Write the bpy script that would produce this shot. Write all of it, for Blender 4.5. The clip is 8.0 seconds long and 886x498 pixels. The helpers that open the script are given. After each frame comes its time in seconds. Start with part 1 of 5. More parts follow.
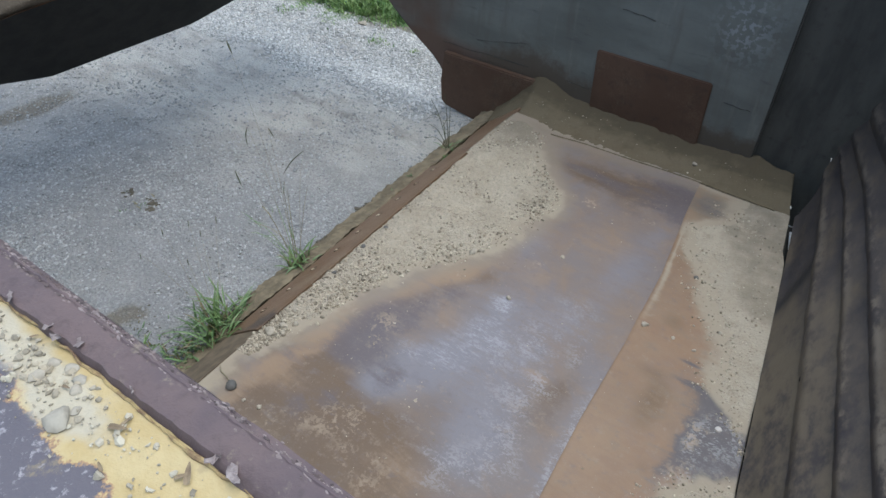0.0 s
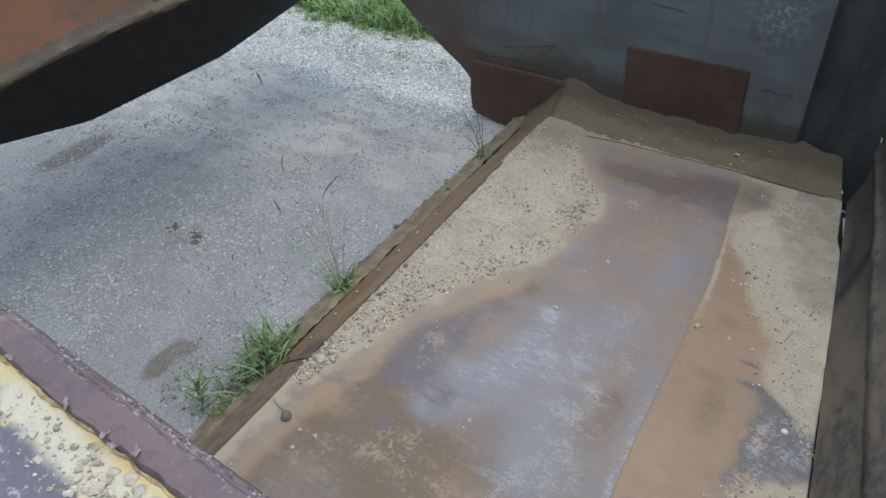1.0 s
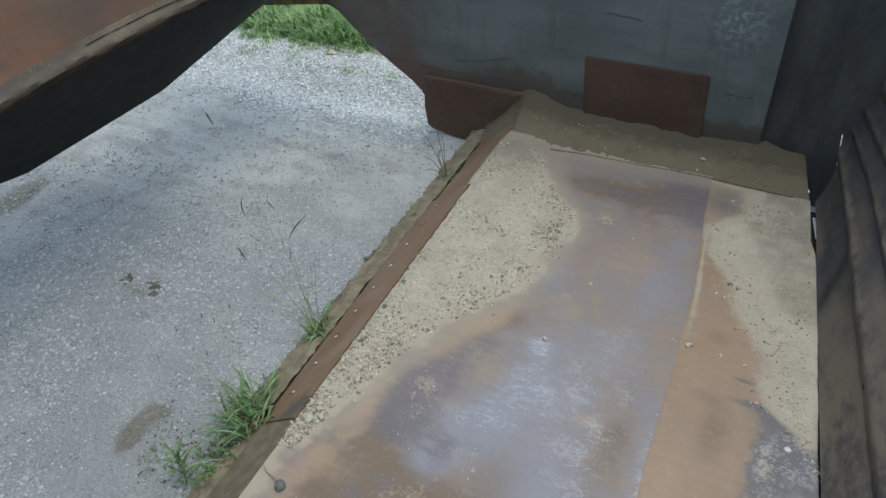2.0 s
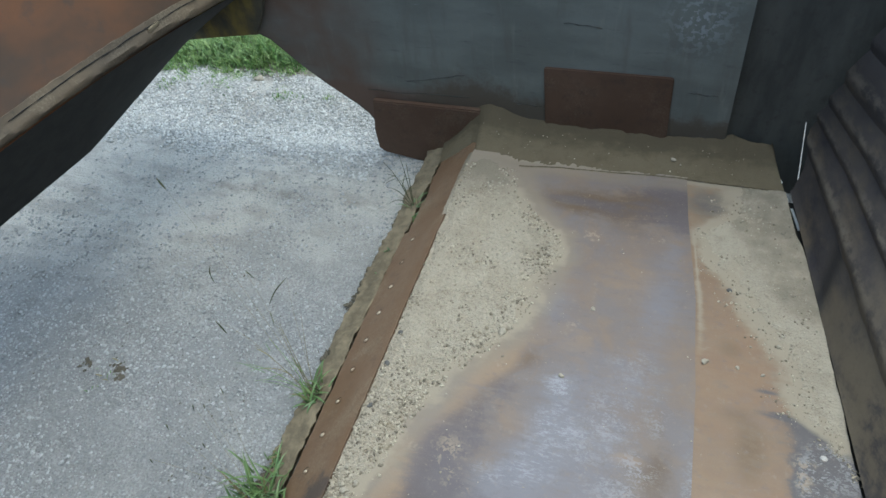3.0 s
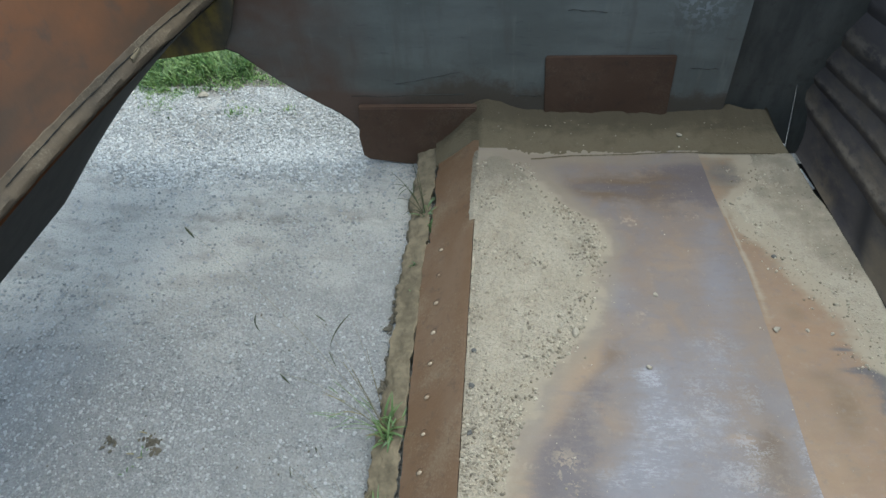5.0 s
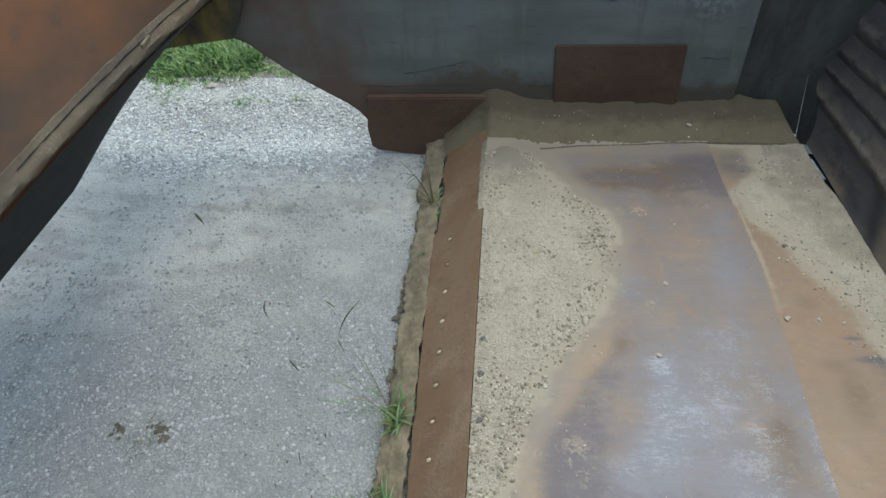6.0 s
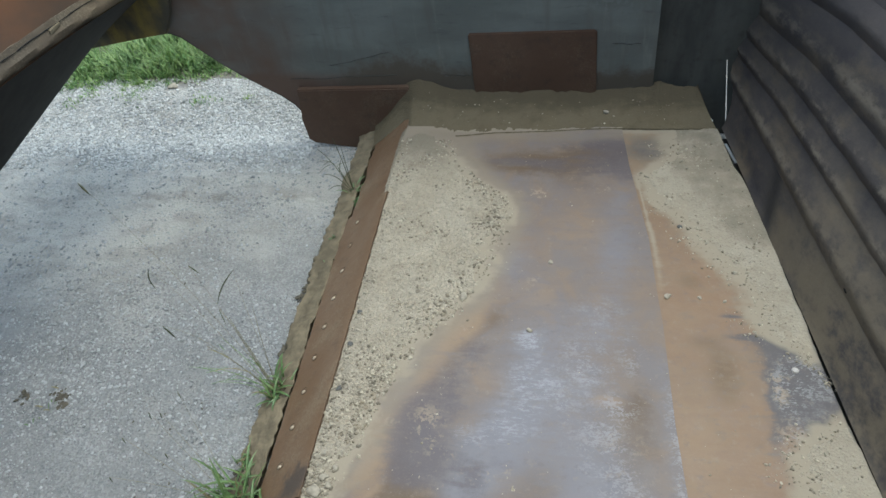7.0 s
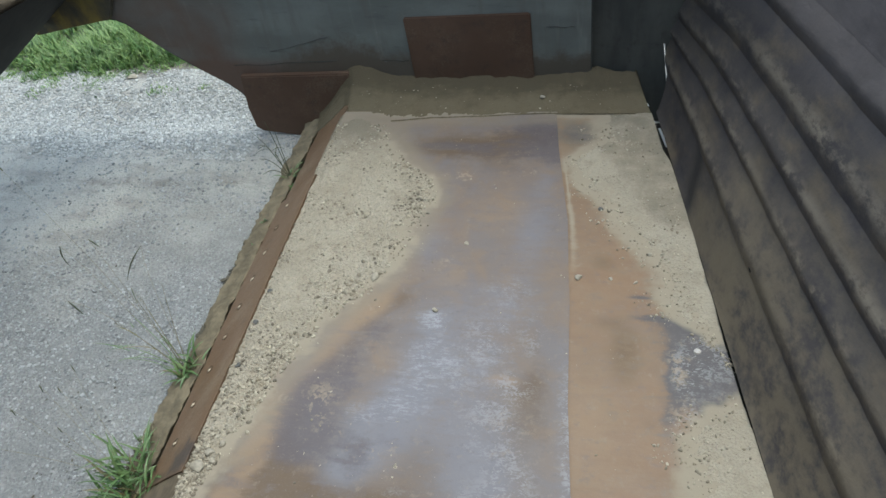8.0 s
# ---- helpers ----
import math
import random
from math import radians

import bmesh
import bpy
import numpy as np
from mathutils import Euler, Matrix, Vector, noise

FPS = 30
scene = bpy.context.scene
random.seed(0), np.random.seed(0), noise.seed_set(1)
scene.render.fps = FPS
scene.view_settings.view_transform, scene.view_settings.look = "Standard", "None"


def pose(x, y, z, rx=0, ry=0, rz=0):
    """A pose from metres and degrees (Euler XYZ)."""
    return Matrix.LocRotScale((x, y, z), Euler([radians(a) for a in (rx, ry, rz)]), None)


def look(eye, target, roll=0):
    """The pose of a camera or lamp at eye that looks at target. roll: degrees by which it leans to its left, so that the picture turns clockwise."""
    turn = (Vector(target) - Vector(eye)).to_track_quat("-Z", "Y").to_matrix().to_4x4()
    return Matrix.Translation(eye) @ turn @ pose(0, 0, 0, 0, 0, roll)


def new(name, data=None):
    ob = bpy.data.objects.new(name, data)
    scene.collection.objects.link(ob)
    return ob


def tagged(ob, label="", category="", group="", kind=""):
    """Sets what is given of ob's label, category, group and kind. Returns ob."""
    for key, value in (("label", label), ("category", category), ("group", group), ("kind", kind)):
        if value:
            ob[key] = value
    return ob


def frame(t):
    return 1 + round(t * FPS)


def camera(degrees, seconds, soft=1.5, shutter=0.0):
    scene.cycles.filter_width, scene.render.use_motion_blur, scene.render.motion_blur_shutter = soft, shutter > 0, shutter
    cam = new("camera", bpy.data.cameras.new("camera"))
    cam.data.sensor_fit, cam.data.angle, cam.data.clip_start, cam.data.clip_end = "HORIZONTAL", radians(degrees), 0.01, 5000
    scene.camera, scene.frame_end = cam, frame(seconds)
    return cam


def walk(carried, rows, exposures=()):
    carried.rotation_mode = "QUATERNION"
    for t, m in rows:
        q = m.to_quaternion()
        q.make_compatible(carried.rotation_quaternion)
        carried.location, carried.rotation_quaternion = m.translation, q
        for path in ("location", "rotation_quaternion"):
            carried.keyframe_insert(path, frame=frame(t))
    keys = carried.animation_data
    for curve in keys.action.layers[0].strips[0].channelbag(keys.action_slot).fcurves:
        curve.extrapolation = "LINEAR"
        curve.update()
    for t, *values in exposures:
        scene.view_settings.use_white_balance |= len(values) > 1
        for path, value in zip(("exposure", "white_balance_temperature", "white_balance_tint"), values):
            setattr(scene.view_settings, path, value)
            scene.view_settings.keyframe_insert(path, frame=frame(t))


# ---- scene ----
cam = camera(64.0, 8.0)
PATH = [
    (0, (1.589, 0.253, 1.880), (0.737, 1.465, 0.536), 1.2),
    (0.5, (1.566, 0.271, 1.893), (0.647, 1.435, 0.552), -3.3),
    (1, (1.557, 0.290, 1.910), (0.611, 1.437, 0.572), -6.0),
    (1.5, (1.490, 0.323, 1.940), (0.586, 1.488, 0.590), -6.4),
    (1.7, (1.436, 0.345, 1.971), (0.581, 1.529, 0.606), -6.5),
    (2.8, (1.087, 0.504, 2.049), (0.427, 1.755, 0.635), -8.5),
    (3, (0.996, 0.516, 2.093), (0.419, 1.779, 0.654), -8.2),
    (3.5, (0.773, 0.527, 2.130), (0.419, 1.830, 0.655), -6.7),
    (4, (0.629, 0.545, 2.147), (0.359, 1.847, 0.653), -6.8),
    (4.5, (0.451, 0.561, 2.146), (0.228, 1.861, 0.643), -6.0),
    (4.7, (0.385, 0.555, 2.144), (0.159, 1.853, 0.639), -5.7),
    (5.8, (0.196, 0.498, 2.125), (-0.005, 1.796, 0.617), -4.8),
    (6, (0.283, 0.510, 2.112), (0.051, 1.804, 0.604), -5.7),
    (6.5, (0.544, 0.479, 2.064), (0.250, 1.784, 0.578), -7.4),
    (7, (0.931, 0.432, 1.947), (0.531, 1.764, 0.509), -9.9),
    (7.5, (1.117, 0.418, 1.847), (0.701, 1.768, 0.432), -9.8),
    (8, (1.302, 0.446, 1.796), (0.845, 1.789, 0.387), -10.8),
]
walk(cam, [(t, look(eye, target, roll)) for t, eye, target, roll in PATH],
     exposures=[(0, 1.11, 5780, 2), (1.7, 1.11, 5740, -2), (3, 1.18, 5690, -5), (8, 1.19, 5910, -4)])

# ---- world and sun: bright, thinly clouded daylight ----
SUN_ELEVATION, SUN_AZIMUTH = radians(74), radians(30)
world = bpy.data.worlds.new("sky")
scene.world = world
world.use_nodes = True
sky = world.node_tree.nodes.new("ShaderNodeTexSky")
sky.sky_type, sky.sun_disc = "NISHITA", False
sky.sun_elevation, sky.sun_rotation = SUN_ELEVATION, radians(90) - SUN_AZIMUTH
sky.dust_density, sky.air_density = 4.0, 1.0
world.node_tree.links.new(sky.outputs[0], world.node_tree.nodes["Background"].inputs[0])
world.node_tree.nodes["Background"].inputs[1].default_value = 0.125
sun = new("sun", bpy.data.lights.new("sun", "SUN"))
sun.data.energy, sun.data.angle, sun.data.color = 0.95, radians(120), (1.0, 0.99, 0.97)
sun_way = Vector((math.cos(SUN_ELEVATION) * math.cos(SUN_AZIMUTH), math.cos(SUN_ELEVATION) * math.sin(SUN_AZIMUTH), math.sin(SUN_ELEVATION)))
sun.matrix_world = look(sun_way * 20, (0, 0, 0))


# ---- materials ----
class Nodes:
    """A small wrapper to write node materials in few lines."""

    def __init__(self, name, rough=0.8, metal=0.0, spec=0.5):
        self.mat = bpy.data.materials.new(name)
        self.mat.use_nodes = True
        self.t = self.mat.node_tree
        self.b = self.t.nodes["Principled BSDF"]
        self.b.inputs["Roughness"].default_value = rough
        self.b.inputs["Metallic"].default_value = metal
        self.b.inputs["Specular IOR Level"].default_value = spec
        self.co = self.node("ShaderNodeTexCoord").outputs["Object"]

    def node(self, kind):
        return self.t.nodes.new(kind)

    def put(self, socket, value):
        if hasattr(value, "links"):
            self.t.links.new(value, socket)
        else:
            socket.default_value = value

    def noise(self, scale, detail=4, rough=0.55, stretch=None, distort=0.0):
        n = self.node("ShaderNodeTexNoise")
        co = self.co
        if stretch:
            m = self.node("ShaderNodeMapping")
            m.inputs["Scale"].default_value = stretch
            self.put(m.inputs["Vector"], co)
            co = m.outputs[0]
        self.put(n.inputs["Vector"], co)
        n.inputs["Scale"].default_value, n.inputs["Detail"].default_value = scale, detail
        n.inputs["Roughness"].default_value, n.inputs["Distortion"].default_value = rough, distort
        return n.outputs["Fac"]

    def cells(self, scale, out="Distance"):
        n = self.node("ShaderNodeTexVoronoi")
        self.put(n.inputs["Vector"], self.co)
        n.inputs["Scale"].default_value = scale
        return n.outputs[out]

    def attr(self, name):
        n = self.node("ShaderNodeAttribute")
        n.attribute_name = name
        return n.outputs["Fac"]

    def ramp(self, value, lo, hi, a=0.0, b=1.0):
        n = self.node("ShaderNodeMapRange")
        n.interpolation_type = "SMOOTHSTEP"
        self.put(n.inputs["Value"], value)
        for k, v in zip(("From Min", "From Max", "To Min", "To Max"), (lo, hi, a, b)):
            n.inputs[k].default_value = v
        return n.outputs["Result"]

    def math(self, op, a, b=0.0):
        n = self.node("ShaderNodeMath")
        n.operation = op
        self.put(n.inputs[0], a)
        self.put(n.inputs[1], b)
        return n.outputs[0]

    def mix(self, fac, a, b, mode="MIX"):
        n = self.node("ShaderNodeMix")
        n.data_type, n.blend_type = "RGBA", mode
        self.put(n.inputs[0], fac)
        for s, v in ((n.inputs[6], a), (n.inputs[7], b)):
            self.put(s, (*v, 1.0) if isinstance(v, tuple) and len(v) == 3 else v)
        return n.outputs[2]

    def random(self):
        return self.node("ShaderNodeObjectInfo").outputs["Random"]

    def island(self):
        return self.node("ShaderNodeNewGeometry").outputs["Random Per Island"]

    def done(self, colour, height=None, strength=0.4, distance=0.004, rough=None):
        self.put(self.b.inputs["Base Color"], colour)
        if height is not None:
            n = self.node("ShaderNodeBump")
            n.inputs["Strength"].default_value, n.inputs["Distance"].default_value = strength, distance
            self.put(n.inputs["Height"], height)
            self.put(self.b.inputs["Normal"], n.outputs[0])
        if rough is not None:
            self.put(self.b.inputs["Roughness"], rough)
        return self.mat


def mat_gravel():
    n = Nodes("packed_gravel", 0.95, spec=0.2)
    patch = n.noise(1.3, 3)
    dusty = n.noise(4.0, 5, 0.6)
    fine = n.cells(120, "Color")
    tiny = n.noise(150, 3, 0.6)
    c = n.mix(n.ramp(patch, 0.35, 0.65), (0.203, 0.203, 0.198), (0.236, 0.236, 0.229))
    c = n.mix(n.ramp(dusty, 0.5, 0.72), c, (0.258, 0.256, 0.248))
    c = n.mix(n.ramp(n.noise(11, 5, 0.7), 0.52, 0.7, 0.0, 0.3), c, (0.175, 0.175, 0.168))
    c = n.mix(n.math("MULTIPLY", n.attr("clear"), 0.85), c, n.mix(n.ramp(n.noise(7, 5, 0.65, (0.6, 1.4, 1)), 0.44, 0.62), (0.43, 0.412, 0.370), (0.325, 0.308, 0.272)))
    soil = n.math("ADD", n.attr("soil"), n.math("MULTIPLY", n.math("SUBTRACT", n.noise(38, 5, 0.7), 0.5), 1.2))
    c = n.mix(n.math("MULTIPLY", n.ramp(soil, 0.2, 1.0), 0.85), c, (0.118, 0.102, 0.074))
    bw = n.node("ShaderNodeRGBToBW")
    n.put(bw.inputs[0], fine)
    stony = n.math("MULTIPLY", n.ramp(n.math("ADD", n.noise(1.9, 4, 0.6), n.math("MULTIPLY", n.noise(9, 3), 0.35)), 0.48, 0.8, 0.15, 1.0), n.ramp(n.attr("clear"), 0.3, 1.0, 1.0, 0.25))
    g = n.mix(n.math("MULTIPLY", stony, n.ramp(bw.outputs[0], 0.25, 0.7, 0.38, 0.0)), c, (0.12, 0.122, 0.125))
    g = n.mix(n.math("MULTIPLY", stony, n.ramp(bw.outputs[0], 0.6, 0.85, 0.0, 0.28)), g, (0.36, 0.363, 0.367))
    g = n.mix(n.ramp(tiny, 0.36, 0.46, 0.35, 0.0), g, (0.11, 0.11, 0.113))
    g = n.mix(n.ramp(n.noise(48, 4, 0.7), 0.62, 0.7, 0.0, 0.5), g, (0.12, 0.118, 0.112))
    h = n.math("ADD", n.math("ADD", n.cells(95), n.math("MULTIPLY", n.cells(38), 0.9)), n.math("MULTIPLY", n.noise(30, 4, 0.7), 0.8))
    return n.done(g, h, 0.8, 0.0075)


def mat_stones(name, dark, light, warm):
    n = Nodes(name, 0.9, spec=0.25)
    i = n.island()
    c = n.mix(n.ramp(i, 0.0, 1.0), dark, light)
    c = n.mix(n.ramp(n.noise(25, 2), 0.5, 0.7), c, warm)
    return n.done(c, n.noise(220, 3), 0.4, 0.002)


def mat_floor(strip):
    n = Nodes("rusted_floor_strip" if strip else "rusted_floor_plate", 0.6, spec=0.4)
    big, mid, fine = n.noise(3.2, 5, 0.6), n.noise(14, 6, 0.65), n.noise(90, 4, 0.7)
    dashes = n.math("ADD", n.noise(46, 6, 0.72, (0.55, 3.2, 1.0), 1.0), n.math("MULTIPLY", n.math("SUBTRACT", n.noise(17, 4, 0.6, None, 0.8), 0.5), 0.6))
    smear = n.noise(12, 5, 0.6, (0.5, 2.2, 1.0), 0.6)
    grit = n.math("SUBTRACT", fine, 0.5)
    wob = n.math("ADD", n.math("MULTIPLY", n.math("SUBTRACT", mid, 0.5), 0.7), n.math("ADD", n.math("MULTIPLY", grit, 0.25), n.math("MULTIPLY", n.math("SUBTRACT", smear, 0.5), 0.7)))

    def mask(name, lo, hi, shake=1.0, top=1.0):
        return n.ramp(n.math("ADD", n.attr(name), n.math("MULTIPLY", wob, shake)), lo, hi, 0.0, top)

    blotch = n.noise(6.5, 6, 0.62, None, 0.8)
    if strip:
        c = n.mix(n.ramp(big, 0.35, 0.65), (0.186, 0.117, 0.070), (0.170, 0.113, 0.072))
        c = n.mix(n.ramp(blotch, 0.5, 0.64, 0.0, 0.5), c, (0.190, 0.118, 0.067))
        c = n.mix(n.ramp(blotch, 0.46, 0.38, 0.0, 0.4), c, (0.165, 0.122, 0.095))
    else:
        c = n.mix(n.ramp(big, 0.35, 0.65), (0.158, 0.120, 0.095), (0.148, 0.124, 0.114))
        c = n.mix(n.ramp(blotch, 0.5, 0.66, 0.0, 0.55), c, (0.182, 0.128, 0.087))
        c = n.mix(n.ramp(blotch, 0.48, 0.36, 0.0, 0.5), c, (0.138, 0.123, 0.127))
    c = n.mix(mask("brown", 0.1, 0.9, 1.3, 0.85), c, (0.102, 0.066, 0.035))
    c = n.mix(mask("orange", 0.1, 0.9, 1.3, 0.8), c, (0.226, 0.155, 0.095))
    c = n.mix(mask("steel", 0.1, 1.0, 1.2, 0.8), c, (0.160, 0.154, 0.172))
    c = n.mix(mask("dark", 0.05, 0.75, 1.5, 0.9 if strip else 0.85), c, (0.068, 0.065, 0.070) if strip else (0.090, 0.076, 0.080))
    c = n.mix(n.ramp(n.noise(24, 5, 0.7, (1, 1.5, 1)), 0.54, 0.7, 0.0, 0.42), c, (0.12, 0.10, 0.095))
    c = n.mix(n.ramp(n.noise(31, 5, 0.7), 0.56, 0.72, 0.0, 0.42), c, (0.225, 0.18, 0.138))
    scuff = n.math("MULTIPLY", n.ramp(n.math("ADD", dashes, n.math("MULTIPLY", grit, 0.35)), 0.49, 0.60), mask("scuff", 0.2, 0.95, 1.2))
    c = n.mix(mask("scuff", 0.2, 1.1, 1.0, 0.45), c, (0.185, 0.184, 0.206))
    c = n.mix(n.math("MULTIPLY", scuff, 0.6), c, (0.305, 0.303, 0.315))
    flakes = n.math("ADD", n.noise(66, 5, 0.62, (1.0, 1.6, 1.0), 1.1), n.math("MULTIPLY", n.math("SUBTRACT", n.noise(15, 3), 0.5), 0.6))
    c = n.mix(n.math("MULTIPLY", n.ramp(flakes, 0.49, 0.61), mask("flake", 0.15, 0.9, 1.2, 0.6)), c, (0.262, 0.254, 0.256))
    tans = n.math("ADD", n.noise(62, 5, 0.7, None, 0.3), n.math("MULTIPLY", n.math("SUBTRACT", n.noise(12, 3), 0.5), 0.7))
    c = n.mix(n.math("MULTIPLY", n.ramp(tans, 0.50, 0.62), mask("tan", 0.15, 0.9, 1.4, 0.65)), c, (0.285, 0.222, 0.158))
    c = n.mix(n.ramp(n.noise(190, 3, 0.7), 0.58, 0.7, 0.0, 0.2), c, (0.27, 0.22, 0.16))
    c = n.mix(n.ramp(n.noise(60, 5, 0.75), 0.62, 0.72, 0.0, 0.3), c, (0.10, 0.08, 0.075))
    c = n.mix(mask("film", 0.05, 1.1, 1.2, 0.75), c, (0.205, 0.166, 0.120))
    dust = mask("dust", 0.2, 0.9, 0.8)
    c = n.mix(n.math("MULTIPLY", dust, 0.92), c, (0.270, 0.230, 0.168))
    rough = n.math("ADD", n.ramp(mid, 0.3, 0.7, 0.45, 0.65), n.math("MULTIPLY", dust, 0.3))
    return n.done(c, n.math("ADD", mid, n.math("MULTIPLY", fine, 0.5)), 0.35, 0.003, rough)


def mat_sand(name, k, grain=1.0, tint=(1, 1, 1)):
    n = Nodes(name, 0.97, spec=0.15)

    def hue(r, g, b):
        return (r * k * tint[0], g * k * tint[1], b * k * tint[2])

    c = n.mix(n.ramp(n.noise(6, 4), 0.3, 0.7), hue(0.300, 0.257, 0.191), hue(0.352, 0.307, 0.234))
    c = n.mix(n.ramp(n.noise(13, 5, 0.7), 0.5, 0.72, 0.0, 0.55), c, hue(0.205, 0.170, 0.122))
    c = n.mix(n.ramp(n.cells(150, "Color"), 0.0, 1.0, 0.0, 0.3 * grain), c, hue(0.42, 0.38, 0.30))
    c = n.mix(n.ramp(n.noise(75, 5, 0.75), 0.54, 0.68, 0.0, 0.48 * grain), c, hue(0.155, 0.130, 0.098))
    c = n.mix(n.ramp(n.noise(170, 3, 0.7), 0.56, 0.7, 0.0, 0.38 * grain), c, hue(0.13, 0.11, 0.085))
    # Shade put into the colour: a mask darkens the sand or dust
    painted_shade = n.ramp(n.math("ADD", n.attr("painted_shade"), n.math("MULTIPLY", n.math("SUBTRACT", n.noise(14, 5, 0.65), 0.5), 0.9)), 0.25, 0.75, 0.0, 0.8)
    c = n.mix(painted_shade, c, hue(0.190, 0.163, 0.122))
    relief = n.math("ADD", n.math("MULTIPLY", n.cells(130), 0.6), n.math("ADD", n.noise(36, 6, 0.75), n.math("MULTIPLY", n.noise(90, 4, 0.7), 0.7)))
    return n.done(c, relief, min(1.0, 0.9 * grain), 0.009)


def mat_rust(name, a, b, stain=(0.06, 0.045, 0.04), dust=0.2, rough=0.75, streak=(1, 1, 1), scale=1.0):
    n = Nodes(name, rough, spec=0.35)
    big, mid, fine = n.noise(2.6 * scale, 5, 0.6, streak), n.noise(17 * scale, 5, 0.65), n.noise(120, 4, 0.7)
    c = n.mix(n.ramp(big, 0.35, 0.65), a, b)
    c = n.mix(n.ramp(mid, 0.5, 0.75, 0.0, 0.6), c, stain)
    if dust:
        c = n.mix(n.ramp(n.math("ADD", n.math("MULTIPLY", fine, 0.5), n.math("MULTIPLY", n.noise(5, 4), 0.5)), 0.5, 0.65, 0.0, dust * 2), c, (0.28, 0.235, 0.16))
    c = n.mix(n.ramp(n.math("ADD", n.attr("stain"), n.math("MULTIPLY", n.math("SUBTRACT", mid, 0.5), 0.9)), 0.3, 0.7, 0.0, 0.8), c, (0.055, 0.045, 0.04))
    return n.done(c, n.math("ADD", mid, n.math("MULTIPLY", fine, 0.4)), 0.4, 0.004)


def mat_wall():
    n = Nodes("worn_grey_steel_wall", 0.62, 0.0, 0.4)
    sweep = n.noise(2.2, 5, 0.6, (1.0, 1.0, 2.4))
    c = n.mix(n.ramp(sweep, 0.35, 0.65), (0.097, 0.103, 0.093), (0.133, 0.141, 0.128))
    c = n.mix(n.ramp(n.noise(9, 6, 0.7, (0.6, 1, 3.0)), 0.56, 0.72, 0.0, 0.55), c, (0.05, 0.05, 0.05))
    c = n.mix(n.ramp(n.noise(7, 5, 0.6, (2.2, 1, 0.35)), 0.5, 0.72, 0.0, 0.45), c, (0.085, 0.08, 0.066))
    c = n.mix(n.ramp(n.noise(9, 4, 0.6, (2.5, 1, 0.3)), 0.56, 0.75, 0.0, 0.35), c, (0.20, 0.195, 0.17))
    c = n.mix(n.math("MULTIPLY", n.attr("rust"), 0.9), c, (0.09, 0.052, 0.034))
    # Dust smudge at the foot; its dark tone also carries painted shade
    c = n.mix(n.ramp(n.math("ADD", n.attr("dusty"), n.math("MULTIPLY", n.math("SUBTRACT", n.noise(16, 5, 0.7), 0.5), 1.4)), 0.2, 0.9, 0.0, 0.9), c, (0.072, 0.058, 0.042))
    c = n.mix(n.ramp(n.noise(60, 4, 0.7, (0.3, 1, 1.5)), 0.62, 0.75, 0.0, 0.35), c, (0.2, 0.215, 0.22))
    flake = n.math("MULTIPLY", n.attr("flake"), n.ramp(n.noise(38, 3, 0.6), 0.5, 0.56))
    c = n.mix(n.math("MULTIPLY", flake, 0.6), c, (0.27, 0.29, 0.30))
    return n.done(c, n.math("ADD", n.noise(11, 5, 0.6), n.noise(70, 3)), 0.3, 0.004)


def mat_ejector():
    n = Nodes("dark_ribbed_steel", 0.68, spec=0.35)
    mid, fine = n.noise(7, 6, 0.65, (1.3, 0.55, 1.3)), n.noise(34, 5, 0.65, (1.0, 0.6, 1.0))
    c = n.mix(n.ramp(n.noise(2.4, 4), 0.35, 0.65), (0.040, 0.034, 0.032), (0.054, 0.045, 0.040))
    c = n.mix(n.ramp(mid, 0.45, 0.68, 0.0, 0.85), c, (0.096, 0.074, 0.048))
    c = n.mix(n.ramp(n.noise(10, 6, 0.6, (1, 0.6, 1)), 0.5, 0.72, 0.0, 0.8), c, (0.026, 0.023, 0.026))
    c = n.mix(n.ramp(n.noise(15, 5, 0.6, (1, 0.45, 1)), 0.55, 0.75, 0.0, 0.6), c, (0.085, 0.068, 0.049))
    # Tan highlight painted on the rib crests, where they face the sky
    c = n.mix(n.math("MULTIPLY", n.attr("crest_light"), n.ramp(n.math("ADD", fine, n.math("MULTIPLY", n.math("SUBTRACT", mid, 0.5), 1.2)), 0.38, 0.62)), c, (0.142, 0.118, 0.090))
    c = n.mix(n.math("MULTIPLY", n.attr("dusty"), n.ramp(n.math("ADD", mid, fine), 0.7, 1.1)), c, (0.118, 0.094, 0.062))
    c = n.mix(n.math("MULTIPLY", n.attr("plate"), n.ramp(n.noise(4, 5, 0.6), 0.3, 0.6, 0.35, 0.9)), c, (0.128, 0.107, 0.101))
    c = n.mix(n.math("MULTIPLY", n.attr("plate"), n.ramp(n.noise(6, 5, 0.65, (1, 0.5, 1)), 0.5, 0.7, 0.0, 0.8)), c, (0.070, 0.058, 0.056))
    # Shade painted on the ejector as a near-black tone
    c = n.mix(n.attr("face_shade"), c, (0.02, 0.018, 0.017))
    return n.done(c, n.math("ADD", mid, n.math("MULTIPLY", fine, 0.4)), 0.6, 0.008)


